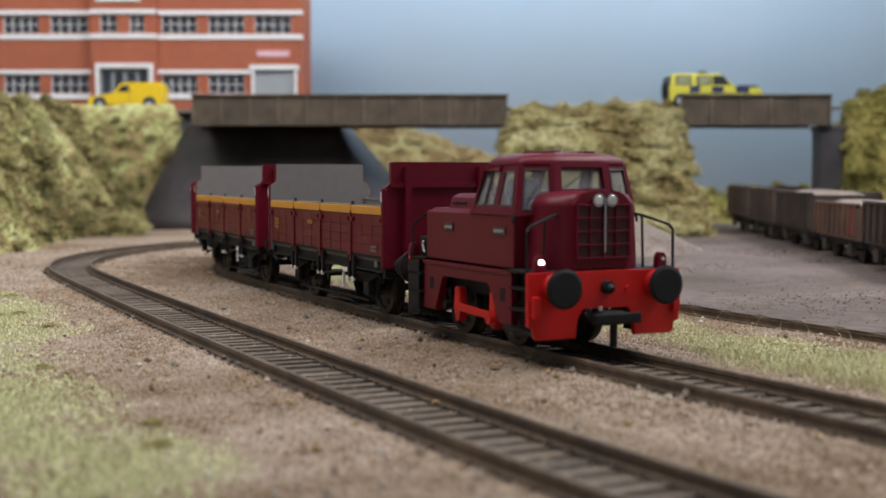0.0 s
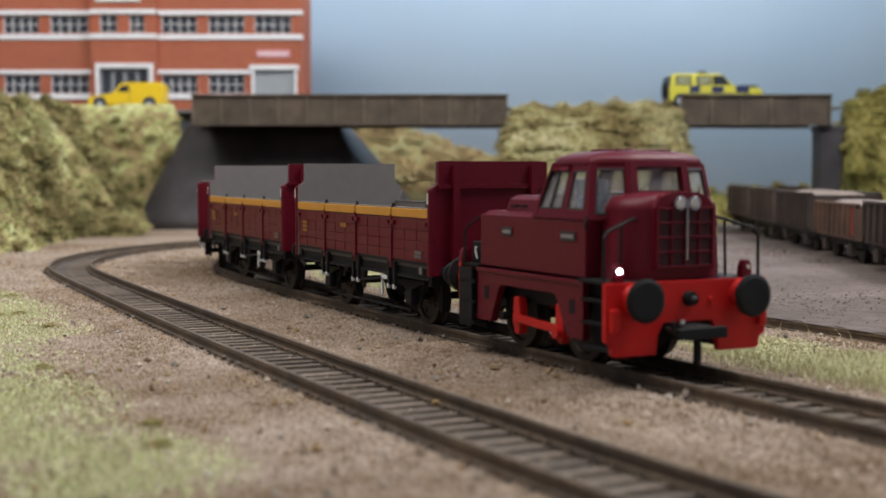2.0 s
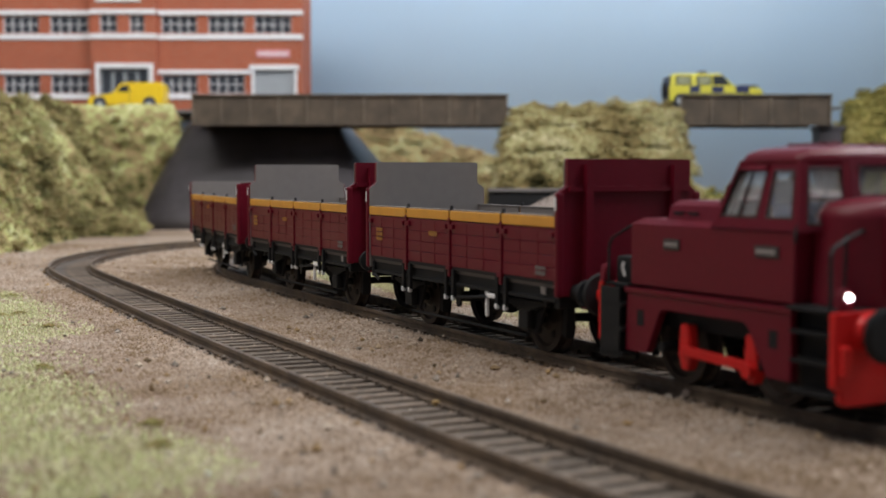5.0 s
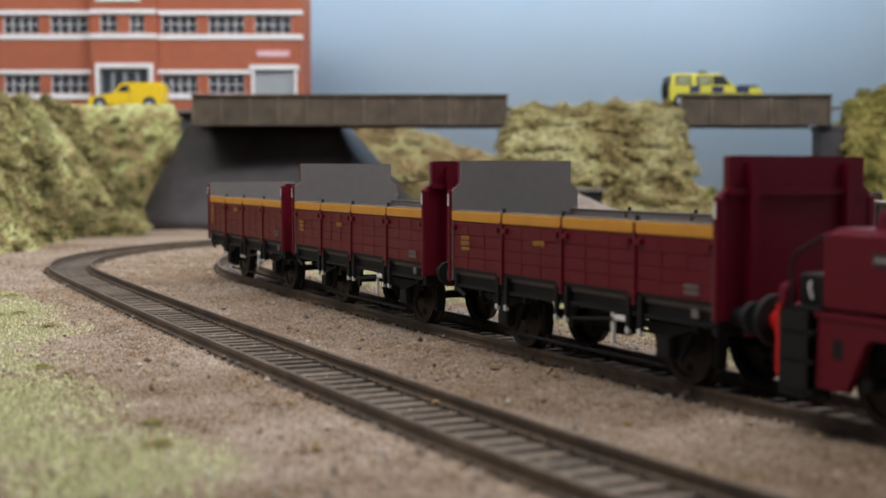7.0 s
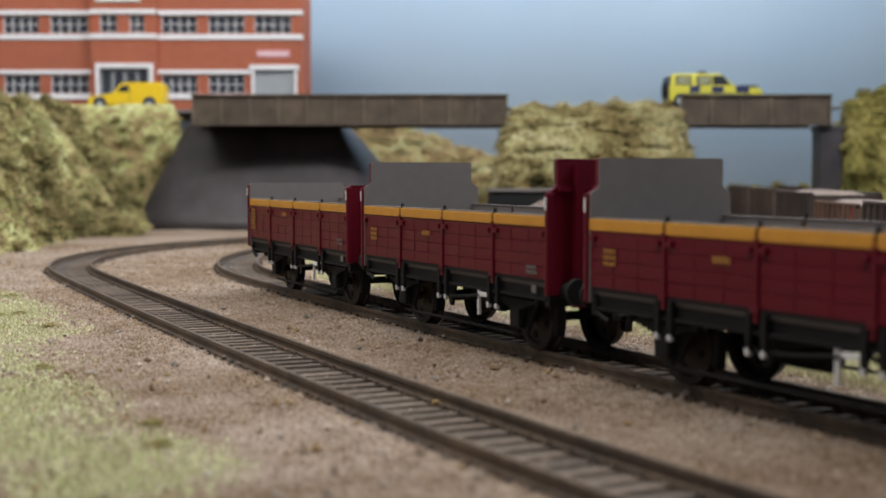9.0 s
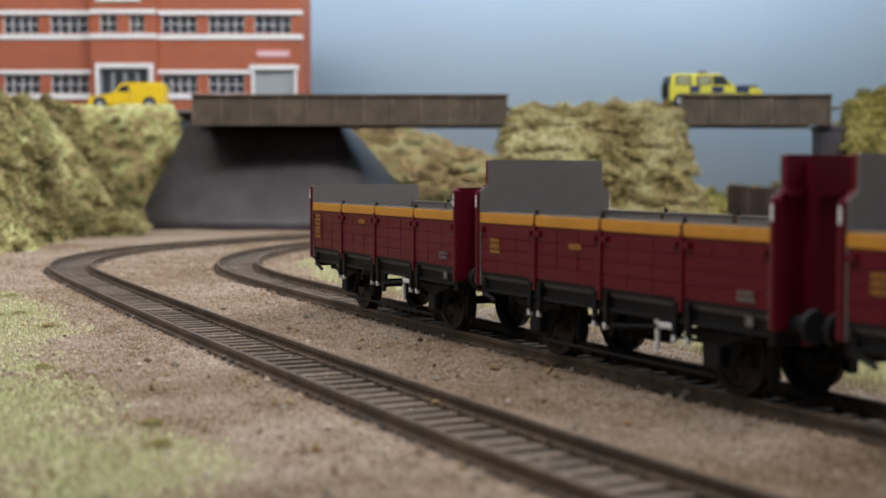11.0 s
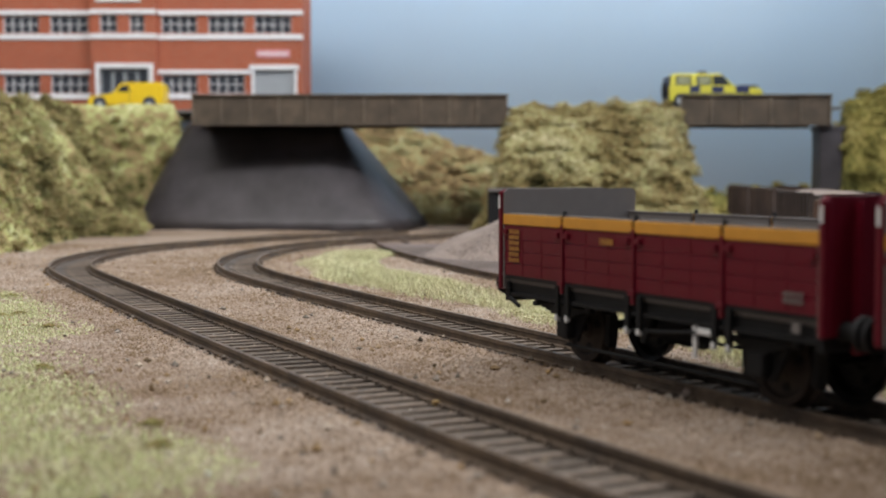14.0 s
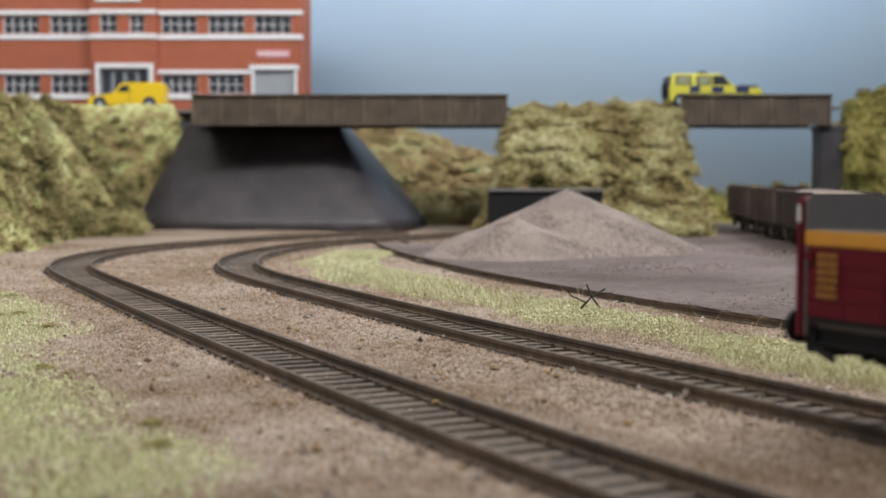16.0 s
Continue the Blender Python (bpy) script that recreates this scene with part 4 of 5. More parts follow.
def build_bank(label, xs, ys, fn, count, seed, mat, size=1.0, bushes=0):
    """A planted slope: rough ground, crumbs of foam, fibres, and bushy tufts standing out of it."""
    b = thing("grassy_bank", label, "embankment", "planted banks")
    m, gx, gy, gz = height_mesh("slope", xs, ys, fn, mat)
    m.parent = b
    r = np.random.default_rng(seed)
    x, y = r.uniform(xs[0], xs[-1], count), r.uniform(ys[0], ys[-1], count)
    z = fn(x, y)
    slope = np.hypot(fn(x + 2, y) - z, fn(x, y + 2) - z) / 2
    keep = (z > -2.6) & (r.random(count) < 0.22 + 0.4 * slope) & (y < ys[0] + (ys[-1] - ys[0]) * 0.9)
    x, y, z, slope = x[keep], y[keep], z[keep], slope[keep]
    n = normals(fn, x, y)
    # steep places are spread up and down so that no bare streaks stay
    p = np.stack([x, y, z], 1) + n * (r.random(len(x)) * 2.0)[:, None] + np.stack([0 * x, 0 * x, r.normal(0, 0.7, len(x)) * np.minimum(slope, 2)], 1)
    fib = r.random(len(p)) < 0.45
    q = p[~fib]
    big = (r.random(len(q)) < 0.12) * r.uniform(0.5, 1.6, len(q))
    spread("foam_foliage", stones(q, (r.uniform(0.35, 0.9, len(q)) + 0.7 * big) * size), mat, b)
    spread("dry_foliage", blades(p[fib], 3.6 * size, 0.16, 1.0), mat, b)
    if bushes:
        k = r.choice(len(p), bushes, replace=False)
        rad = r.uniform(2.2, 6.5, bushes) * size
        each = 190
        d = r.normal(0, 1, (bushes, each, 3))
        d /= np.linalg.norm(d, axis=2)[..., None]
        d[..., 2] = np.abs(d[..., 2]) * 0.9 - 0.15
        lump = r.uniform(0.55, 1.1, (bushes, each, 1)) * (1 + 0.25 * np.sin(d[..., :1] * 5 + d[..., 1:2] * 4 + k[:, None, None]))
        q = (p[k][:, None] + n[k][:, None] * 0.3 * rad[:, None, None] + d * lump * rad[:, None, None]).reshape(-1, 3)
        spread("bushy_foliage", stones(q, r.uniform(0.4, 0.95, len(q)) * size), mat, b)
        k = r.choice(len(q), len(q) // 5, replace=False)
        spread("twiggy_foliage", blades(q[k], 3.2 * size, 0.14, 0.9), mat, b)
    return b


def left_bank(x, y):
    edge = -203 + 5 * wave(x, y, 0.05, 40)
    k = np.maximum(smooth(0, 76, edge - x) ** 0.75, smooth(900, 919, y) ** 0.8 * (1 - smooth(-184, -168, x + 0.2 * (y - 900))))
    k = k * smooth(560, 640, y)
    z = -4 + 88.5 * k
    z = z + (5.2 * wave(x, y, 0.05, 41) + 1.3 * wave(x, y, 0.16, 42)) * np.sqrt(np.clip(k * (1.15 - k), 0, 1)) * 2
    z = np.minimum(z, 36.2 + 0.0505 * y + 2.0 * wave(x, y, 0.14, 52))
    return np.where(y > 920, np.minimum(z, 75), np.minimum(z, 83))


def mid_bank(x, y):
    x = x + 3.5 * wave(y, y * 0.3, 0.09, 49) + 4 * wave(x * 0.2, y, 0.05, 50)
    left = smooth(30, 52, x + (850 - y) * 0.05)
    right = 1 - smooth(142, 164, x + (850 - y) * 0.06)
    front = smooth(715, 850, y) ** 0.62
    z = -5 + 79.0 * np.minimum(np.minimum(left ** 0.7, right ** 0.6), 1) * front
    z = z + (3.0 * wave(x, y, 0.06, 43) + 0.9 * wave(x, y, 0.24, 44)) * smooth(0, 25, z)
    return np.minimum(z, 74.5 + 1.8 * wave(x, y, 0.2, 53))


def right_bank(x, y):
    side = smooth(0, 8, x - 0.299 * y) ** 0.6
    front = smooth(845, 868, y) ** 0.6
    z = -5 + (80 + 22 * smooth(262, 330, x)) * side * front
    return z + (2.0 * wave(x, y, 0.07, 45) + 1.2 * wave(x, y, 0.2, 46)) * smooth(0, 25, z)


def back_bank(x, y):
    up = np.interp(x, [-100, -70, -36, 7, 34, 66], [80, 76, 68, 54, 46, 34])
    z = -5 + 1.04 * up * smooth(940, 1035, y) ** 0.6
    return z + (3.6 * wave(x, y, 0.06, 47) + 0.9 * wave(x, y, 0.18, 48)) * smooth(0, 20, z)


def scrub(x, y):
    """A low untidy strip along the toe of the bank, ending before the abutment."""
    strip = smooth(-0.4, 0.5, wave(x, y, 0.06, 55)) * smooth(735, 775, y) * (1 - smooth(826, 838, y)) * (1 - smooth(-200, -176, x + 0.15 * (y - 800)))
    return -5 + 10 * strip


def low_hedge(x, y):
    z = -5 + 24 * smooth(1000, 1060, y) * (1 + 0.2 * wave(x, y, 0.05, 51))
    return z


build_bank("tall bank of pale green and yellow foliage below the factory", np.arange(-640, -160, 4.0), np.arange(540, 960, 4.0), left_bank, 280000, 61, BANKGREEN, 1.2, 620)
build_bank("steep mound of yellow-green hedge between the bridges", np.arange(14, 176, 3.0), np.arange(700, 952, 3.0), mid_bank, 200000, 62, BANKTAN, 1.0, 420)
build_bank("olive green bank beside the bridge pier", np.arange(256, 500, 3.0), np.arange(842, 952, 3.0), right_bank, 60000, 63, BANKOLIVE, 1.1, 90)
build_bank("sloping hedge of dry foliage behind the long bridge", np.arange(-86, 82, 3.0), np.arange(932, 1080, 3.0), back_bank, 90000, 64, BANKDRY, 1.1, 240)
build_bank("low green hedge along the backdrop", np.arange(60, 420, 5.0), np.arange(990, 1100, 5.0), low_hedge, 12000, 65, BANKOLIVE, 1.2, 40)
build_bank("low scrub at the foot of the bank and abutment", np.arange(-330, -150, 4.0), np.arange(700, 850, 4.0), scrub, 30000, 66, BANKGREEN, 1.0, 90)
road = tagged(mesh_ob("road", bm_box(bm_box(box(-900, -163, 921, 1003, 77.0, 78.9), -163, 262, 858, 902, 76.2, 77.6), -175, -90, 902.5, 920.5, 76.2, 77.6), material("grey_road", (0.16, 0.155, 0.15), 0.9, vary=0.15)), "grey road along the top of the banks", "road", "", "structure")


# ---------- factory ----------
def brick_material():
    m = material("orange_brick_card", (0.40, 0.098, 0.046), 0.85, vary=0.10, size=120, colour2=(0.34, 0.08, 0.038), size2=16)
    nt = m.node_tree
    b = nt.nodes["Principled BSDF"]
    tc = nt.nodes.new("ShaderNodeTexCoord")
    mp = nt.nodes.new("ShaderNodeMapping")
    mp.inputs["Rotation"].default_value = (radians(90), 0, 0)
    br = nt.nodes.new("ShaderNodeTexBrick")
    br.inputs["Scale"].default_value = 320.0
    br.inputs["Mortar Size"].default_value = 0.03
    nt.links.new(tc.outputs["Object"], mp.inputs[0])
    nt.links.new(mp.outputs[0], br.inputs["Vector"])
    mx = nt.nodes.new("ShaderNodeMix")
    mx.data_type = "RGBA"
    src = b.inputs["Base Color"].links[0].from_socket
    nt.links.new(src, mx.inputs[6])
    mx.inputs[7].default_value = (0.34, 0.15, 0.095, 1)
    nt.links.new(br.outputs["Fac"], mx.inputs[0])
    nt.links.new(mx.outputs[2], b.inputs["Base Color"])
    return m


BRICK = brick_material()
PALEWHITE = material("white_window_paint", (0.74, 0.74, 0.76), 0.6, vary=0.04)
DARKPANE = material("dark_window_pane", (0.055, 0.062, 0.075), 0.15, vary=0.3, size=60)
SHUTTER = material("grey_roller_shutter", (0.36, 0.39, 0.42), 0.6, vary=0.06)
PINK = material("pink_sign", (0.66, 0.30, 0.33), 0.6)


def build_factory():
    f = thing("factory", "orange brick factory with white bands and gridded windows", "building")
    y = 1000.0
    cols = [(-361, -342), (-333.8, -306.8), (-298.2, -269.5), (-213.8, -186.8), (-178.2, -150.8), (-143.1, -115.3)]
    wins = [(a, b, 140.4, 154.0) for a, b in cols] + [(a, b, 94.9, 109.2) for a, b in cols[:-1]] + [(a, b, 183.0, 197.0) for a, b in cols]
    bay = [(-258.8, -245.9, 140.4, 154.0), (-236.5, -225.4, 140.4, 154.0)]
    door, roller = (-260.2, -221.2, 76.0, 114.0), (-143.4, -113.0, 76.0, 113.5)

    def wall(x0, x1, z0, z1, yy, openings, name):
        """Brickwork left between the openings."""
        bm = bmesh.new()
        xs = sorted({x0, x1, *[o[0] for o in openings], *[o[1] for o in openings]})
        zs = sorted({z0, z1, *[max(o[2], z0) for o in openings], *[o[3] for o in openings]})
        vs = {(x, z): bm.verts.new((x, yy, z)) for x in xs for z in zs}
        for a, b in zip(xs, xs[1:]):
            for c, d in zip(zs, zs[1:]):
                if not any(o[0] <= a and o[1] >= b and o[2] <= c and o[3] >= d for o in openings):
                    bm.faces.new((vs[a, c], vs[b, c], vs[b, d], vs[a, d]))
        for v in [v for v in bm.verts if not v.link_faces]:
            bm.verts.remove(v)
        w = part(name, bm, BRICK, f)
        s = w.modifiers.new("thickness", "SOLIDIFY")
        s.thickness = 4 * MM
        s.offset = -1.0 if w.data.polygons[0].normal.y < 0 else 1.0
        return w

    wall(-480, -265, 76, 205, y, [o for o in wins if o[1] < -264], "front_wall")
    wall(-218, -106.8, 76, 205, y, [o for o in wins if o[0] > -219] + [roller], "front_wall")
    wall(-266, -217, 76, 205, y - 6, bay + [door], "entrance_bay")
    for x in (-266, -219):
        part("bay_side", box(x, x + 2, y - 2, y + 2, 76, 205), BRICK, f)
    part("side_wall", box(-110.8, -106.8, y + 4.1, 1060, 76, 205), BRICK, f)
    part("back_wall", box(-480, -106.8, 1060, 1064, 76, 205), BRICK, f)
    part("roof", box(-482, -105, 998, 1066, 205, 208), GREYPAINT, f)
    part("floor_slab", box(-479, -111, 1012, 1059, 76, 78), GREYPAINT, f)
    # Added dark sheet in place of the unlit depth behind the front wall
    part("inner_shade_sheet", box(-479, -111.2, 1010, 1011, 78, 204), DARKIN, f)

    def window(o, yy, nx, nz):
        w = part("window", bm_frame(o, yy, nx, nz), PALEWHITE, f, "white gridded window frame")
        part("pane", box(o[0] + 0.2, o[1] - 0.2, yy + 2.2, yy + 2.5, o[2] + 0.2, o[3] - 0.2), DARKPANE, w)

    def bm_frame(o, yy, nx, nz):
        bm = bmesh.new()
        x0, x1, z0, z1 = o
        for i in range(nx + 1):
            x = x0 + (x1 - x0) * i / nx
            t = 1.1 if i in (0, nx) else 0.55
            bm_box(bm, max(x - t / 2, x0 - 0.2), min(x + t / 2, x1 + 0.2), yy + 1.2, yy + 2.2, z0, z1)
        for j in range(nz + 1):
            z = z0 + (z1 - z0) * j / nz
            t = 1.0 if j in (0, nz) else 0.5
            bm_box(bm, x0, x1, yy + 1.3, yy + 2.1, max(z - t / 2, z0 - 0.1), min(z + t / 2, z1 + 0.1))
        return bm

    for o in wins:
        window(o, y, 4, 2)
    for o in bay:
        window(o, y - 6, 2, 2)
    for z0, z1 in ((154.2, 157.8), (135.6, 139.6), (109.6, 112.8), (90.6, 94.6), (197.4, 200.6), (178.6, 182.4)):
        for a, b in ((-480, -266.2), (-216.8, -106.2)):
            if z1 < 116 and b > -120:
                b = -146.5
            part("white_band", box(a, b, y - 1.3, y + 0.1, z0, z1, 0.2), PALEWHITE, f)
        if z0 > 120:
            part("white_band", box(-266.8, -216.2, y - 7.3, y - 5.9, z0, z1, 0.2), PALEWHITE, f)
    # entrance
    e = part("entrance", bm_box(bm_box(box(-262.6, -218.8, y - 7.6, y - 5.9, 113.6, 117.4, 0.2), -262.6, -259.4, y - 7.6, y - 5.9, 78, 113.6), -222.0, -218.8, y - 7.6, y - 5.9, 78, 113.6), PALEWHITE, f, "white entrance surround")
    for a, b in ((-258.6, -250.6), (-249.4, -241.4), (-240.0, -232.0), (-230.8, -222.8)):
        d = part("door_leaf", bm_frame((a, b, 78.5, 112.0), y - 6, 1, 2), SHUTTER, e, "grey glazed door leaf")
        part("door_glass", box(a + 0.8, b - 0.8, y - 3.6, y - 3.3, 79, 111.5), DARKPANE, d)
    # goods entrance
    r = part("roller_surround", bm_box(bm_box(box(-147.2, -109.4, y - 2.4, y - 0.05, 112.6, 116.6, 0.3), -145.6, -143.2, y - 1.6, y - 0.05, 78, 112.6), -113.2, -110.8, y - 1.6, y - 0.05, 78, 112.6), PALEWHITE, f, "white goods entrance surround")
    for i in range(15):
        part("shutter_slat", box(-143.2, -113.2, y + 0.8, y + 1.5 + 0.2 * (i % 2), 78.2 + 2.27 * i, 80.3 + 2.27 * i, 0.15), SHUTTER, r)
    s = part("sign", box(-141.6, -116.4, y - 1.0, y + 0.1, 122.2, 127.8, 0.2), PINK, f, "pale pink sign board")
    bars(s, "lettering", -140.2, -118.0, y - 1.0, 123.6, 126.4, 1, PALEWHITE, -1)
    part("sign", box(-262, -228, y - 7.4, y - 6.0, 163.4, 168.0, 0.2), PALEWHITE, f, "white sign board")


build_factory()


# ---------- road vehicles ----------
TYRE = material("black_tyre", (0.015, 0.015, 0.016), 0.8)
CARGLASS = material("dark_car_window", (0.03, 0.035, 0.04), 0.1)
PALEGLASS = material("pale_car_window", (0.26, 0.27, 0.17), 0.15)
PATROL = material("patrol_yellow_paint", (0.60, 0.55, 0.06), 0.4, vary=0.04)
NAVY = material("navy_check", (0.03, 0.04, 0.10), 0.4)


def road_wheel(parent, x, y0, y1, z, r):
    w = part("wheel", cyl((x, y0, z), (x, y1, z), r, n=20), TYRE, parent)
    part("rim", cyl((x, y0 - 0.15, z), (x, y0 + 0.2, z), r * 0.55, n=14), SHUTTER, w)


def build_van():
    v = thing("delivery_van", "small yellow vintage delivery van parked before the factory", "van")
    z, y0, y1 = 77.6, 898.0, 918.0
    prof = [(-236.4, 80), (-237.0, 83.5), (-236.2, 86.3), (-222.5, 88.0), (-219.6, 89.0), (-214.5, 95.0), (-211.5, 95.9), (-188.0, 96.0), (-186.0, 95.0), (-185.2, 90), (-185.4, 80)]
    part("body", prism(prof, "y", y0, y1, 0.7), YELLOWCAR, v)
    part("side_window", prism([(-216.4, 89.3), (-213.3, 93.8), (-208.8, 93.9), (-208.4, 89.3)], "y", y0 - 0.1, y0 + 0.3), CARGLASS, v)
    part("windscreen", slab([Vector((-219.9, y0 + 2, 89.2)), Vector((-219.9, y1 - 2, 89.2)), Vector((-214.9, y1 - 2, 94.9)), Vector((-214.9, y0 + 2, 94.9))], 0.3, 0.15), CARGLASS, v)
    part("door_line", box(-208.0, -207.8, y0 - 0.08, y0 + 0.1, 81, 94.5), NAVY, v)
    part("bumper", box(-238.0, -236.6, y0 + 0.5, y1 - 0.5, 80.4, 81.8, 0.2), CHROME, v)
    for x in (-228.5, -194.5):
        part("wheel_arch", cyl((x, y0 - 0.25, 81.6), (x, y0 + 0.4, 81.6), 4.6, n=20), NAVY, v)
        for a in (y0 - 0.4, y1 - 2.6):
            road_wheel(v, x, a, a + 3, z + 3.6, 3.6)
    eye = Matrix.Translation((0, 0, 0.03425))
    v.matrix_world = eye @ Matrix.Scale(1.03, 4) @ eye.inverted() @ pose(-0.0062, 0, 0.0005)


def build_patrol_car():
    v = thing("patrol_car", "yellow and navy chequered four-wheel-drive patrol car on the road", "car")
    z, y0, y1 = 77.6, 868.0, 890.0
    part("body", prism([(149.6, 81.5), (149.4, 91.4), (150.4, 92.2), (188.6, 92.2), (210.2, 90.4), (211.4, 88.5), (211.4, 81.5)], "y", y0, y1, 0.6), PATROL, v)
    part("cabin", loft([[(150.0, y0 + 0.3, 91.6), (193.0, y0 + 0.3, 91.6), (193.0, y1 - 0.3, 91.6), (150.0, y1 - 0.3, 91.6)],
                        [(151.4, y0 + 1.4, 99.2), (184.6, y0 + 1.4, 99.2), (184.6, y1 - 1.4, 99.2), (151.4, y1 - 1.4, 99.2)],
                        [(152.8, y0 + 2.4, 100.2), (182.8, y0 + 2.4, 100.2), (182.8, y1 - 2.4, 100.2), (152.8, y1 - 2.4, 100.2)]]), PATROL, v)
    for q, m in (((154.6, 163.2, 163.2, 155.2), PALEGLASS), ((168.6, 176.4, 176.4, 168.6), PALEGLASS), ((179.4, 189.4, 184.2, 179.4), CARGLASS)):
        part("window_surround", slab([Vector((q[0] - 1.2, y0 + 0.45, 92.4)), Vector((q[1] + 1.2, y0 + 0.45, 92.4)), Vector((q[2] + 0.9, y0 + 1.3, 98.8)), Vector((q[3] - 1.0, y0 + 1.3, 98.8))], 0.4, 0.1), CARGLASS, v)
        part("side_window", slab([Vector((q[0], y0 + 0.45, 93.2)), Vector((q[1], y0 + 0.55, 93.2)), Vector((q[2], y0 + 1.25, 98.2)), Vector((q[3], y0 + 1.25, 98.2))], 0.4, 0.15), m, v)
    part("windscreen", slab([Vector((192.4, y0 + 1.6, 92.2)), Vector((192.4, y1 - 1.6, 92.2)), Vector((185.0, y1 - 2.4, 99.0)), Vector((185.0, y0 + 2.4, 99.0))], 0.4, 0.2), CARGLASS, v)
    for x0, x1, z0, z1 in ((163.0, 170.0, 87.2, 92.0), (177.6, 185.4, 87.2, 91.6), (193.4, 202.4, 87.4, 91.6), (155.0, 163.0, 82.6, 87.0), (170.0, 177.6, 82.6, 87.0), (185.4, 193.4, 82.6, 87.0)):
        part("check", box(x0, x1, y0 - 0.1, y0 + 0.2, z0, z1), NAVY, v, "navy check panel")
    part("rear_door", box(148.8, 149.6, y0 + 1, y1 - 1, 83, 98.5, 0.3), NAVY, v)
    part("spare_wheel", cyl((146.6, y0 + 9, 89.5), (148.8, y0 + 9, 89.5), 5.2, n=24), TYRE, v)
    part("bonnet_panel", box(194.5, 209.0, y0 + 1.5, y1 - 1.5, 91.5, 92.6, 0.3), NAVY, v)
    part("light_bar", box(170.2, 174.6, y0 + 4, y1 - 4, 100.2, 102.2, 0.5), NAVY, v)
    for x in (157.0, 200.0):
        for a in (y0 - 0.4, y1 - 3.2):
            road_wheel(v, x, a, a + 3.6, z + 4.6, 4.6)


build_van()
build_patrol_car()


# ---------- yard: gravel heap, bunker, standing wagons ----------
def heap_height(x, y):
    a = 30.0 - np.hypot((x - 58) * 0.445, (y - 606) * 0.40)
    b = 18.6 - np.hypot((x - 30) * 0.43, (y - 556) * 0.42)
    c = 3.2 - np.hypot((x - 40) * 0.05, (y - 560) * 0.06)
    z = np.log(np.exp(a * 0.9) + np.exp(b * 0.9) + np.exp(c * 0.9)) / 0.9 - 3.2
    return z + 0.35 * wave(x, y, 0.25, 71) + 0.3 * wave(x, y, 0.08, 72)


def build_heap():
    h = thing("gravel_heap", "double heap of pale grey-brown gravel in the yard", "gravel heap")
    xs, ys = np.arange(-14, 132, 2.0), np.arange(486, 690, 2.0)
    m, gx, gy, gz = height_mesh("heap_surface", xs, ys, heap_height, PILE, cut=-1.6)
    m.data.polygons.foreach_set("use_smooth", [True] * len(m.data.polygons))
    m.parent = h
    n = 22000
    x, y = RNG.uniform(-14, 130, n), RNG.uniform(488, 640, n)
    z = heap_height(x, y)
    k = (z > -1.2) & (x > np.interp(y, FAR.y, FAR.x) + 2)
    p = np.stack([x, y, z], 1)[k]
    spread("loose_gravel", stones(p, RNG.uniform(0.18, 0.5, len(p))), GREYGRIT, h)


build_heap()
bunker = thing("coal_bunker", "black bunker wall with a pale worn capping", "bunker")
part("bunker_wall", box(24.4, 84.0, 690, 694, -3, 24.6, 0.2), BLACK, bunker)
part("bunker_side", box(24.4, 28.0, 694.2, 716, -3, 24.6, 0.2), BLACK, bunker)
part("bunker_side", box(80.4, 84.0, 694.2, 716, -3, 24.6, 0.2), BLACK, bunker)
part("capping", box(23.6, 85.0, 688.8, 695.4, 24.6, 26.4, 0.3), GREYPAINT, bunker, "pale grey capping")


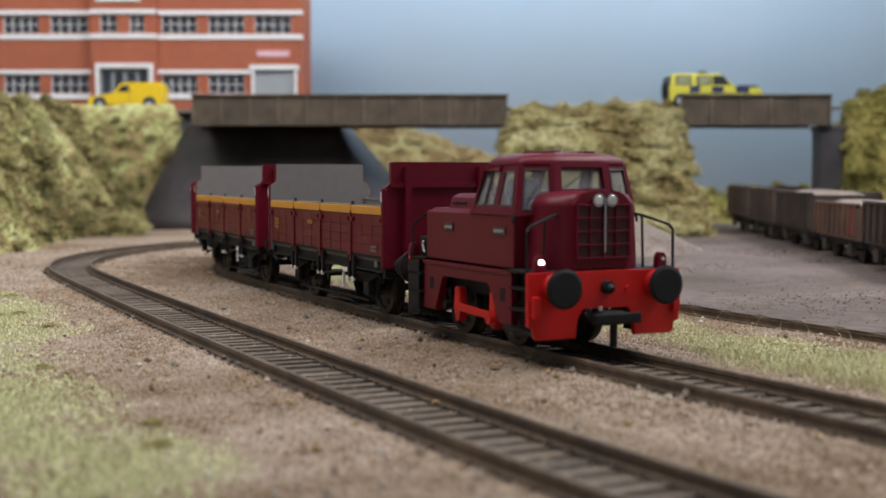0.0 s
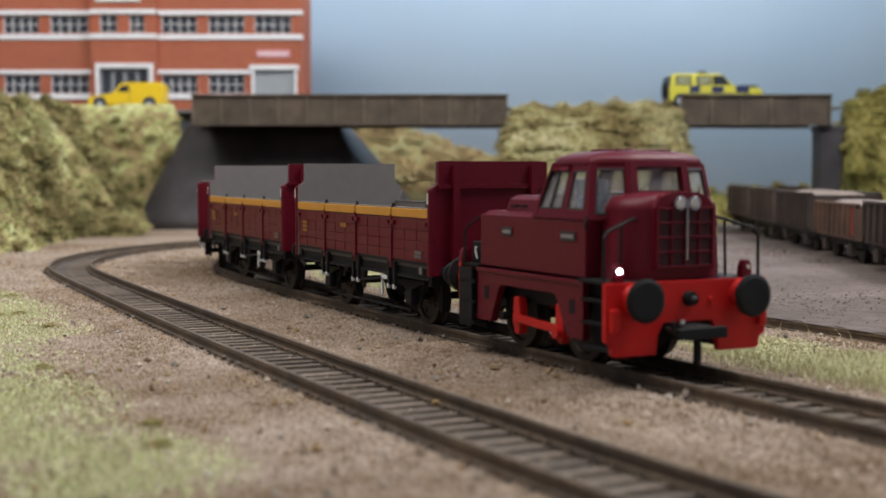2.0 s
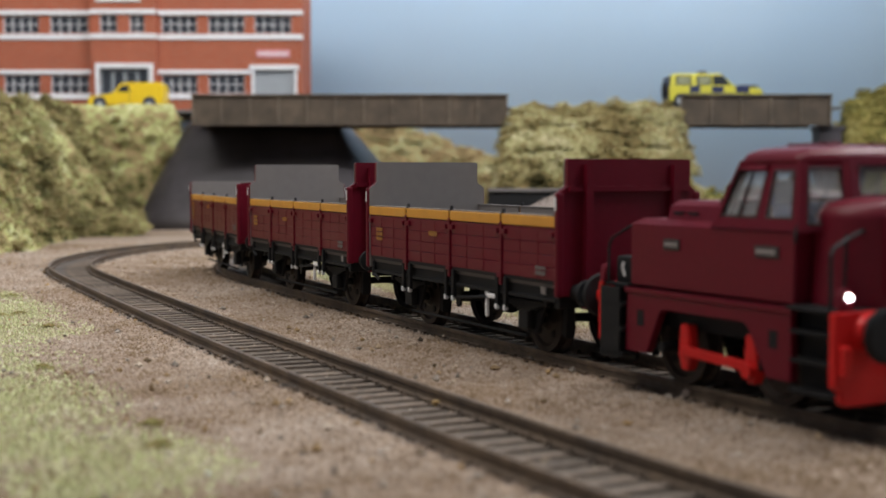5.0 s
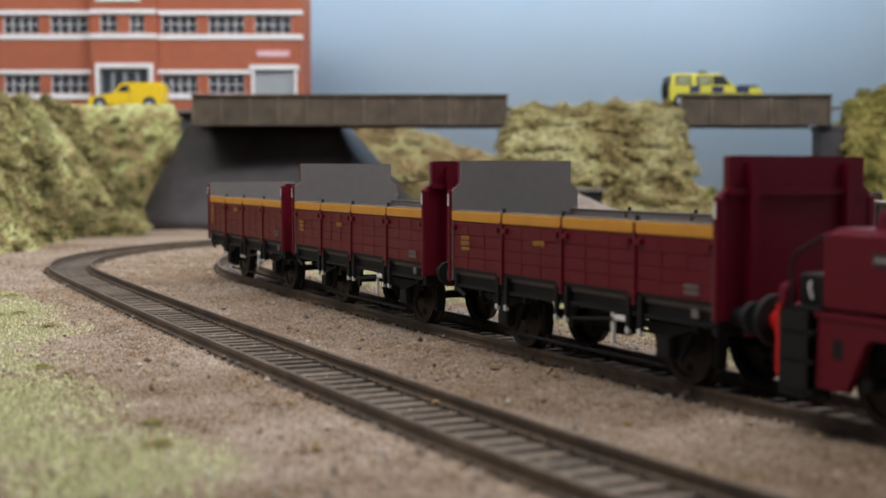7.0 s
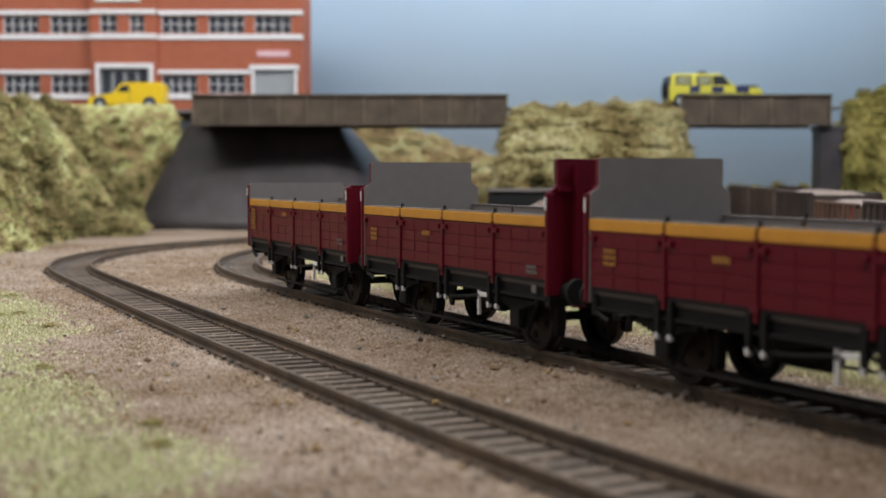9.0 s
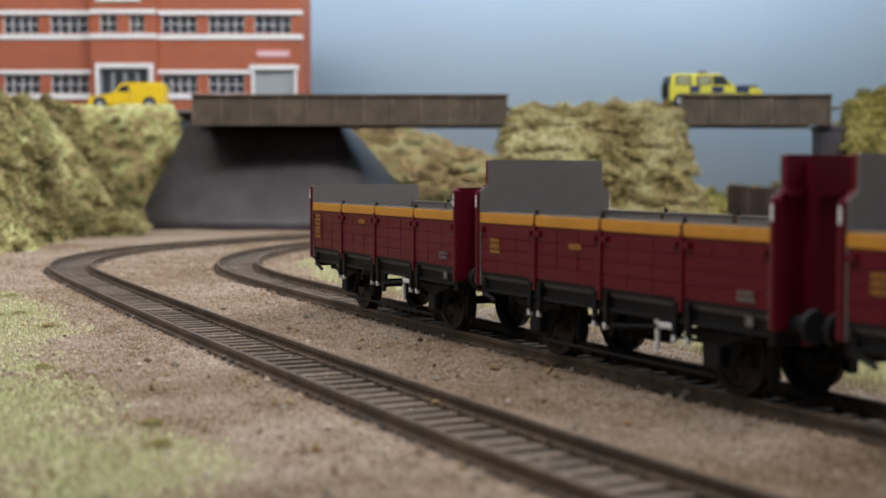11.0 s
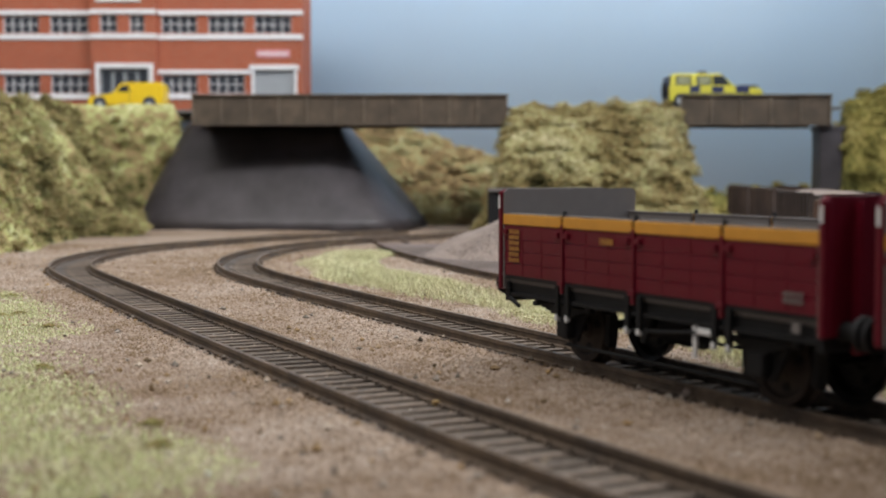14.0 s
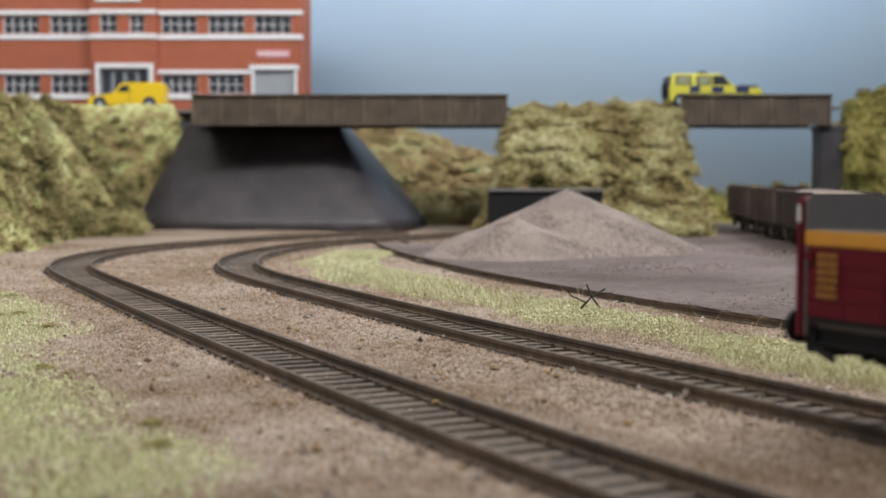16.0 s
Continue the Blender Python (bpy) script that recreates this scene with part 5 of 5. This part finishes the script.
def build_mineral_wagon(label, length, top, mat, red, load, rot):
    w = thing("mineral_wagon", label, "wagon", "wagons standing in the yard")
    h = length / 2
    part("body", bm_box(bm_box(bm_box(bm_box(box(-h, h, -15, -14, 10.5, top), -h, h, 14, 15, 10.5, top), -h, -h + 1, -14, 14, 10.5, top), h - 1, h, -14, 14, 10.5, top), -h, h, -15, 15, 9.6, 10.6), mat, w)
    part("top_rail", bm_box(box(-h - 0.4, h + 0.4, -15.6, -13.8, top, top + 1.1, 0.2), -h - 0.4, h + 0.4, 13.8, 15.6, top, top + 1.1, 0.2), mat, w)
    n = int(length / 8.5)
    for i in range(n + 1):
        x = -h + 0.8 + (length - 1.6) * i / n
        for s in (-1, 1):
            part("rib", box(x - 0.7, x + 0.7, s * 15, s * 16.1, 10.8, top, 0.15), mat, w)
    if red:
        part("red_panel", box(-h + 2.2, -h + 9.5, 15.0, 15.3, 11.5, top - 0.5), FADEDRED, w, "faded red side panel")
    part("solebar", box(-h, h, -13, 13, 6.6, 9.6), BLACK, w)
    for x in (-h + 14, h - 14):
        for s in (-1, 1):
            part("axlebox", box(x - 3.2, x + 3.2, s * 12.4, s * 14.4, 3.2, 8.0, 0.3), DARKWAGON, w)
        part("wheelset", bm_cyl(bm_cyl(cyl((x, -9.6, 6.2), (x, -7.4, 6.2), 6.2, n=22), (x, 7.4, 6.2), (x, 9.6, 6.2), 6.2, n=22), (x, -12.5, 6.2), (x, 12.5, 6.2), 0.9, n=8), TYRE_STEEL, w)
    for s in (-1, 1):
        for y in (-11, 11):
            part("buffer", bm_cyl(cyl((s * h, y, 11.0), (s * (h + 3.2), y, 11.0), 1.3, n=12), (s * (h + 3.2), y, 11.0), (s * (h + 4), y, 11.0), 2.8, n=18), BLACK, w)
    if load:
        hs = loft([[(-h + 1, -13.9, top - 3.5), (h - 1, -13.9, top - 3.5), (h - 1, 13.9, top - 3.5), (-h + 1, 13.9, top - 3.5)], [(-h + 1, -13.9, top - 1), (h - 1, -13.9, top - 1), (h - 1, 13.9, top - 1), (-h + 1, 13.9, top - 1)],
                   [(-h + 7, -5, top + 1.6), (h - 7, -5, top + 1.6), (h - 7, 5, top + 1.6), (-h + 7, 5, top + 1.6)]])
        part("gravel_load", hs, PILE, w, "pale gravel load")
    w.matrix_world = rot
    return w


FADEDRED = material("faded_red", (0.30, 0.035, 0.03), 0.7, vary=0.25)
TANWAGON = material("tan_weathered_wagon", (0.15, 0.085, 0.055), 0.85, vary=0.3, size=120, bump=0.3, colour2=(0.10, 0.055, 0.04), size2=40)
BROWNWAGON = material("brown_weathered_wagon", (0.085, 0.058, 0.045), 0.85, vary=0.3, size=120, bump=0.3, colour2=(0.055, 0.036, 0.03), size2=40)


def standing_line(y):
    return 168.0 + 0.0726 * (y - 451)


for label, y0, y1, top, mat, red, load in (
        ("dark brown ribbed mineral wagon beside the bridge pier", 823, 745, 26.8, BROWNWAGON, False, False),
        ("dark brown ribbed mineral wagon with rusty sides", 738, 663, 26.2, BROWNWAGON, False, False),
        ("brown ribbed mineral wagon with a pale gravel load", 656, 573, 25.6, DARKWAGON, False, True),
        ("tan ribbed mineral wagon with a faded red panel", 566, 489, 22.6, TANWAGON, True, True),
        ("dark ribbed mineral wagon standing in the yard", 482, 402, 24.0, DARKWAGON, False, False),
        ("dark ribbed mineral wagon next in the yard row", 395, 315, 24.0, DARKWAGON, False, False)):
    ym = (y0 + y1) / 2
    build_mineral_wagon(label, y0 - y1 - 4, top, mat, red, load, pose(standing_line(ym) * MM, ym * MM, -0.9 * MM, 0, 0, 90 - math.degrees(math.atan(0.0726))).copy())


def build_twig():
    t = thing("dead_twig", "small dark dead twig lying in the grass verge", "twig")
    bm = bmesh.new()
    o = Vector((36.5, 345, -1.5))
    for a, b, r in (((0, 0, 0), (3, 0, 3.2), 0.35), ((3, 0, 3.2), (1.5, 0, 6.4), 0.28), ((3, 0, 3.2), (6.5, 0.5, 5.2), 0.28), ((1.5, 0, 1.6), (-2.6, 0, 3.4), 0.28), ((-2.6, 0, 3.4), (-3.6, 0, 5.0), 0.22), ((4.5, 0, 4.2), (8.6, 0, 4.0), 0.2), ((3, 0, 3), (5.2, 0, 0), 0.3)):
        bm_cyl(bm, o + Vector(a), o + Vector(b), r, r * 0.7, 7)
    part("stem", bm, TWIG, t)


AMBER = material("amber_crumb", (0.62, 0.42, 0.18), 0.7)
TWIG = material("dark_twig", (0.045, 0.05, 0.025), 0.9)
build_twig()
for x, y, z, r, mat, label in ((-21.9, 252.0, -2.0, 0.85, FADEDRED, "tiny red scrap lying between the rails"), (-20.6, 252.0, -2.0, 0.7, WHITE, "tiny white scrap lying between the rails"),
                               (-1.1, 205.8, -2.0, 0.75, AMBER, "tiny amber crumb lying between the rails"), (39.8, 211.8, -1.6, 1.0, PILE, "small brown stone beside the rail"),
                               # the last one is no litter: its white stands in for a glint
                               (-28.7, 158.4, -2.4, 0.4, WHITE, "tiny white speck painted as a glint in the turf")):
    lit = thing("layout_speck", label, "litter", "scraps on the layout")
    bm = bmesh.new()
    bmesh.ops.create_icosphere(bm, subdivisions=1, radius=r, matrix=Matrix.Translation((x, y, z)))
    for v in bm.verts:
        v.co += Vector((random.uniform(-0.4, 0.4), random.uniform(-0.4, 0.4), random.uniform(-0.5, 0.1))) * r
    part("scrap", bm, mat, lit)


# ---------- backdrop ----------
def build_backdrop():
    """A board behind the layout that bends forward at the right-hand corner."""
    pts = [(-1300, 1185)] + [(x, 1185) for x in range(-1200, 240, 60)]
    for i in range(13):
        a = radians(90 * i / 12)
        pts.append((260 + 260 * math.sin(a), 925 + 260 * math.cos(a)))
    pts += [(520, 700), (522, 300), (522, -200)]
    bm = bmesh.new()
    lo = [bm.verts.new((x, y, -30)) for x, y in pts]
    hi = [bm.verts.new((x, y, 560)) for x, y in pts]
    for i in range(len(pts) - 1):
        bm.faces.new((lo[i], lo[i + 1], hi[i + 1], hi[i]))
    b = tagged(mesh_ob("backdrop", bm, SKY, True), "painted pale blue sky backdrop board", "backdrop", "", "structure")
    m = b.modifiers.new("board", "SOLIDIFY")
    m.thickness = 0.006


build_backdrop()


# ---------- motion ----------
RUN = [(0.0, 90.8), (0.5, 85.6), (1.0, 79.5), (1.5, 72.9), (2.0, 65.8), (2.5, 58.3), (3.0, 50.4), (3.5, 42.0), (4.0, 33.0), (6.5, -18.0), (7.0, -29.9), (7.5, -42.3),
       (8.0, -55.0), (8.5, -68.1), (9.0, -81.9), (11.5, -156.7), (12.0, -173.9), (12.5, -191.5), (13.0, -209.4), (13.5, -227.7), (14.0, -246.7), (14.5, -266.2), (15.0, -286.1), (15.5, -306.6), (16.0, -328.6)]
_t, _a = np.array(RUN).T
FITTED = np.poly1d(np.polyfit(_t, _a, 7))


def on_track(arc, front, rear):
    """A vehicle's pose with its front axle at that arc and its axles at front and rear along it."""
    x, y, _ = INNER.at(arc)
    u, v, _ = INNER.at(arc + front - rear)
    h = math.atan2(y - v, x - u)
    return pose((x - front * math.cos(h)) * MM, (y - front * math.sin(h)) * MM, 0, 0, 0, math.degrees(h))


def motions():
    ts = [0.2 * i for i in range(81)]
    for ob, d, f, r, axles in ((loco, -1.7, -25, -48, loco_axles), (wagons[0], 62.7, 70, 18, wagon_axles[0]), (wagons[1], 161.5, 70, 18, wagon_axles[1]), (wagons[2], 257.4, 70, 18, wagon_axles[2])):
        walk(ob, [(t, on_track(FITTED(t) + d, f, r)) for t in ts])
        for w in axles:
            x, _, z = w.location
            walk(w, [(t, pose(x, 0, z, 0, math.degrees((FITTED(0) - FITTED(t)) / 6.3), 0)) for t in ts])


motions()
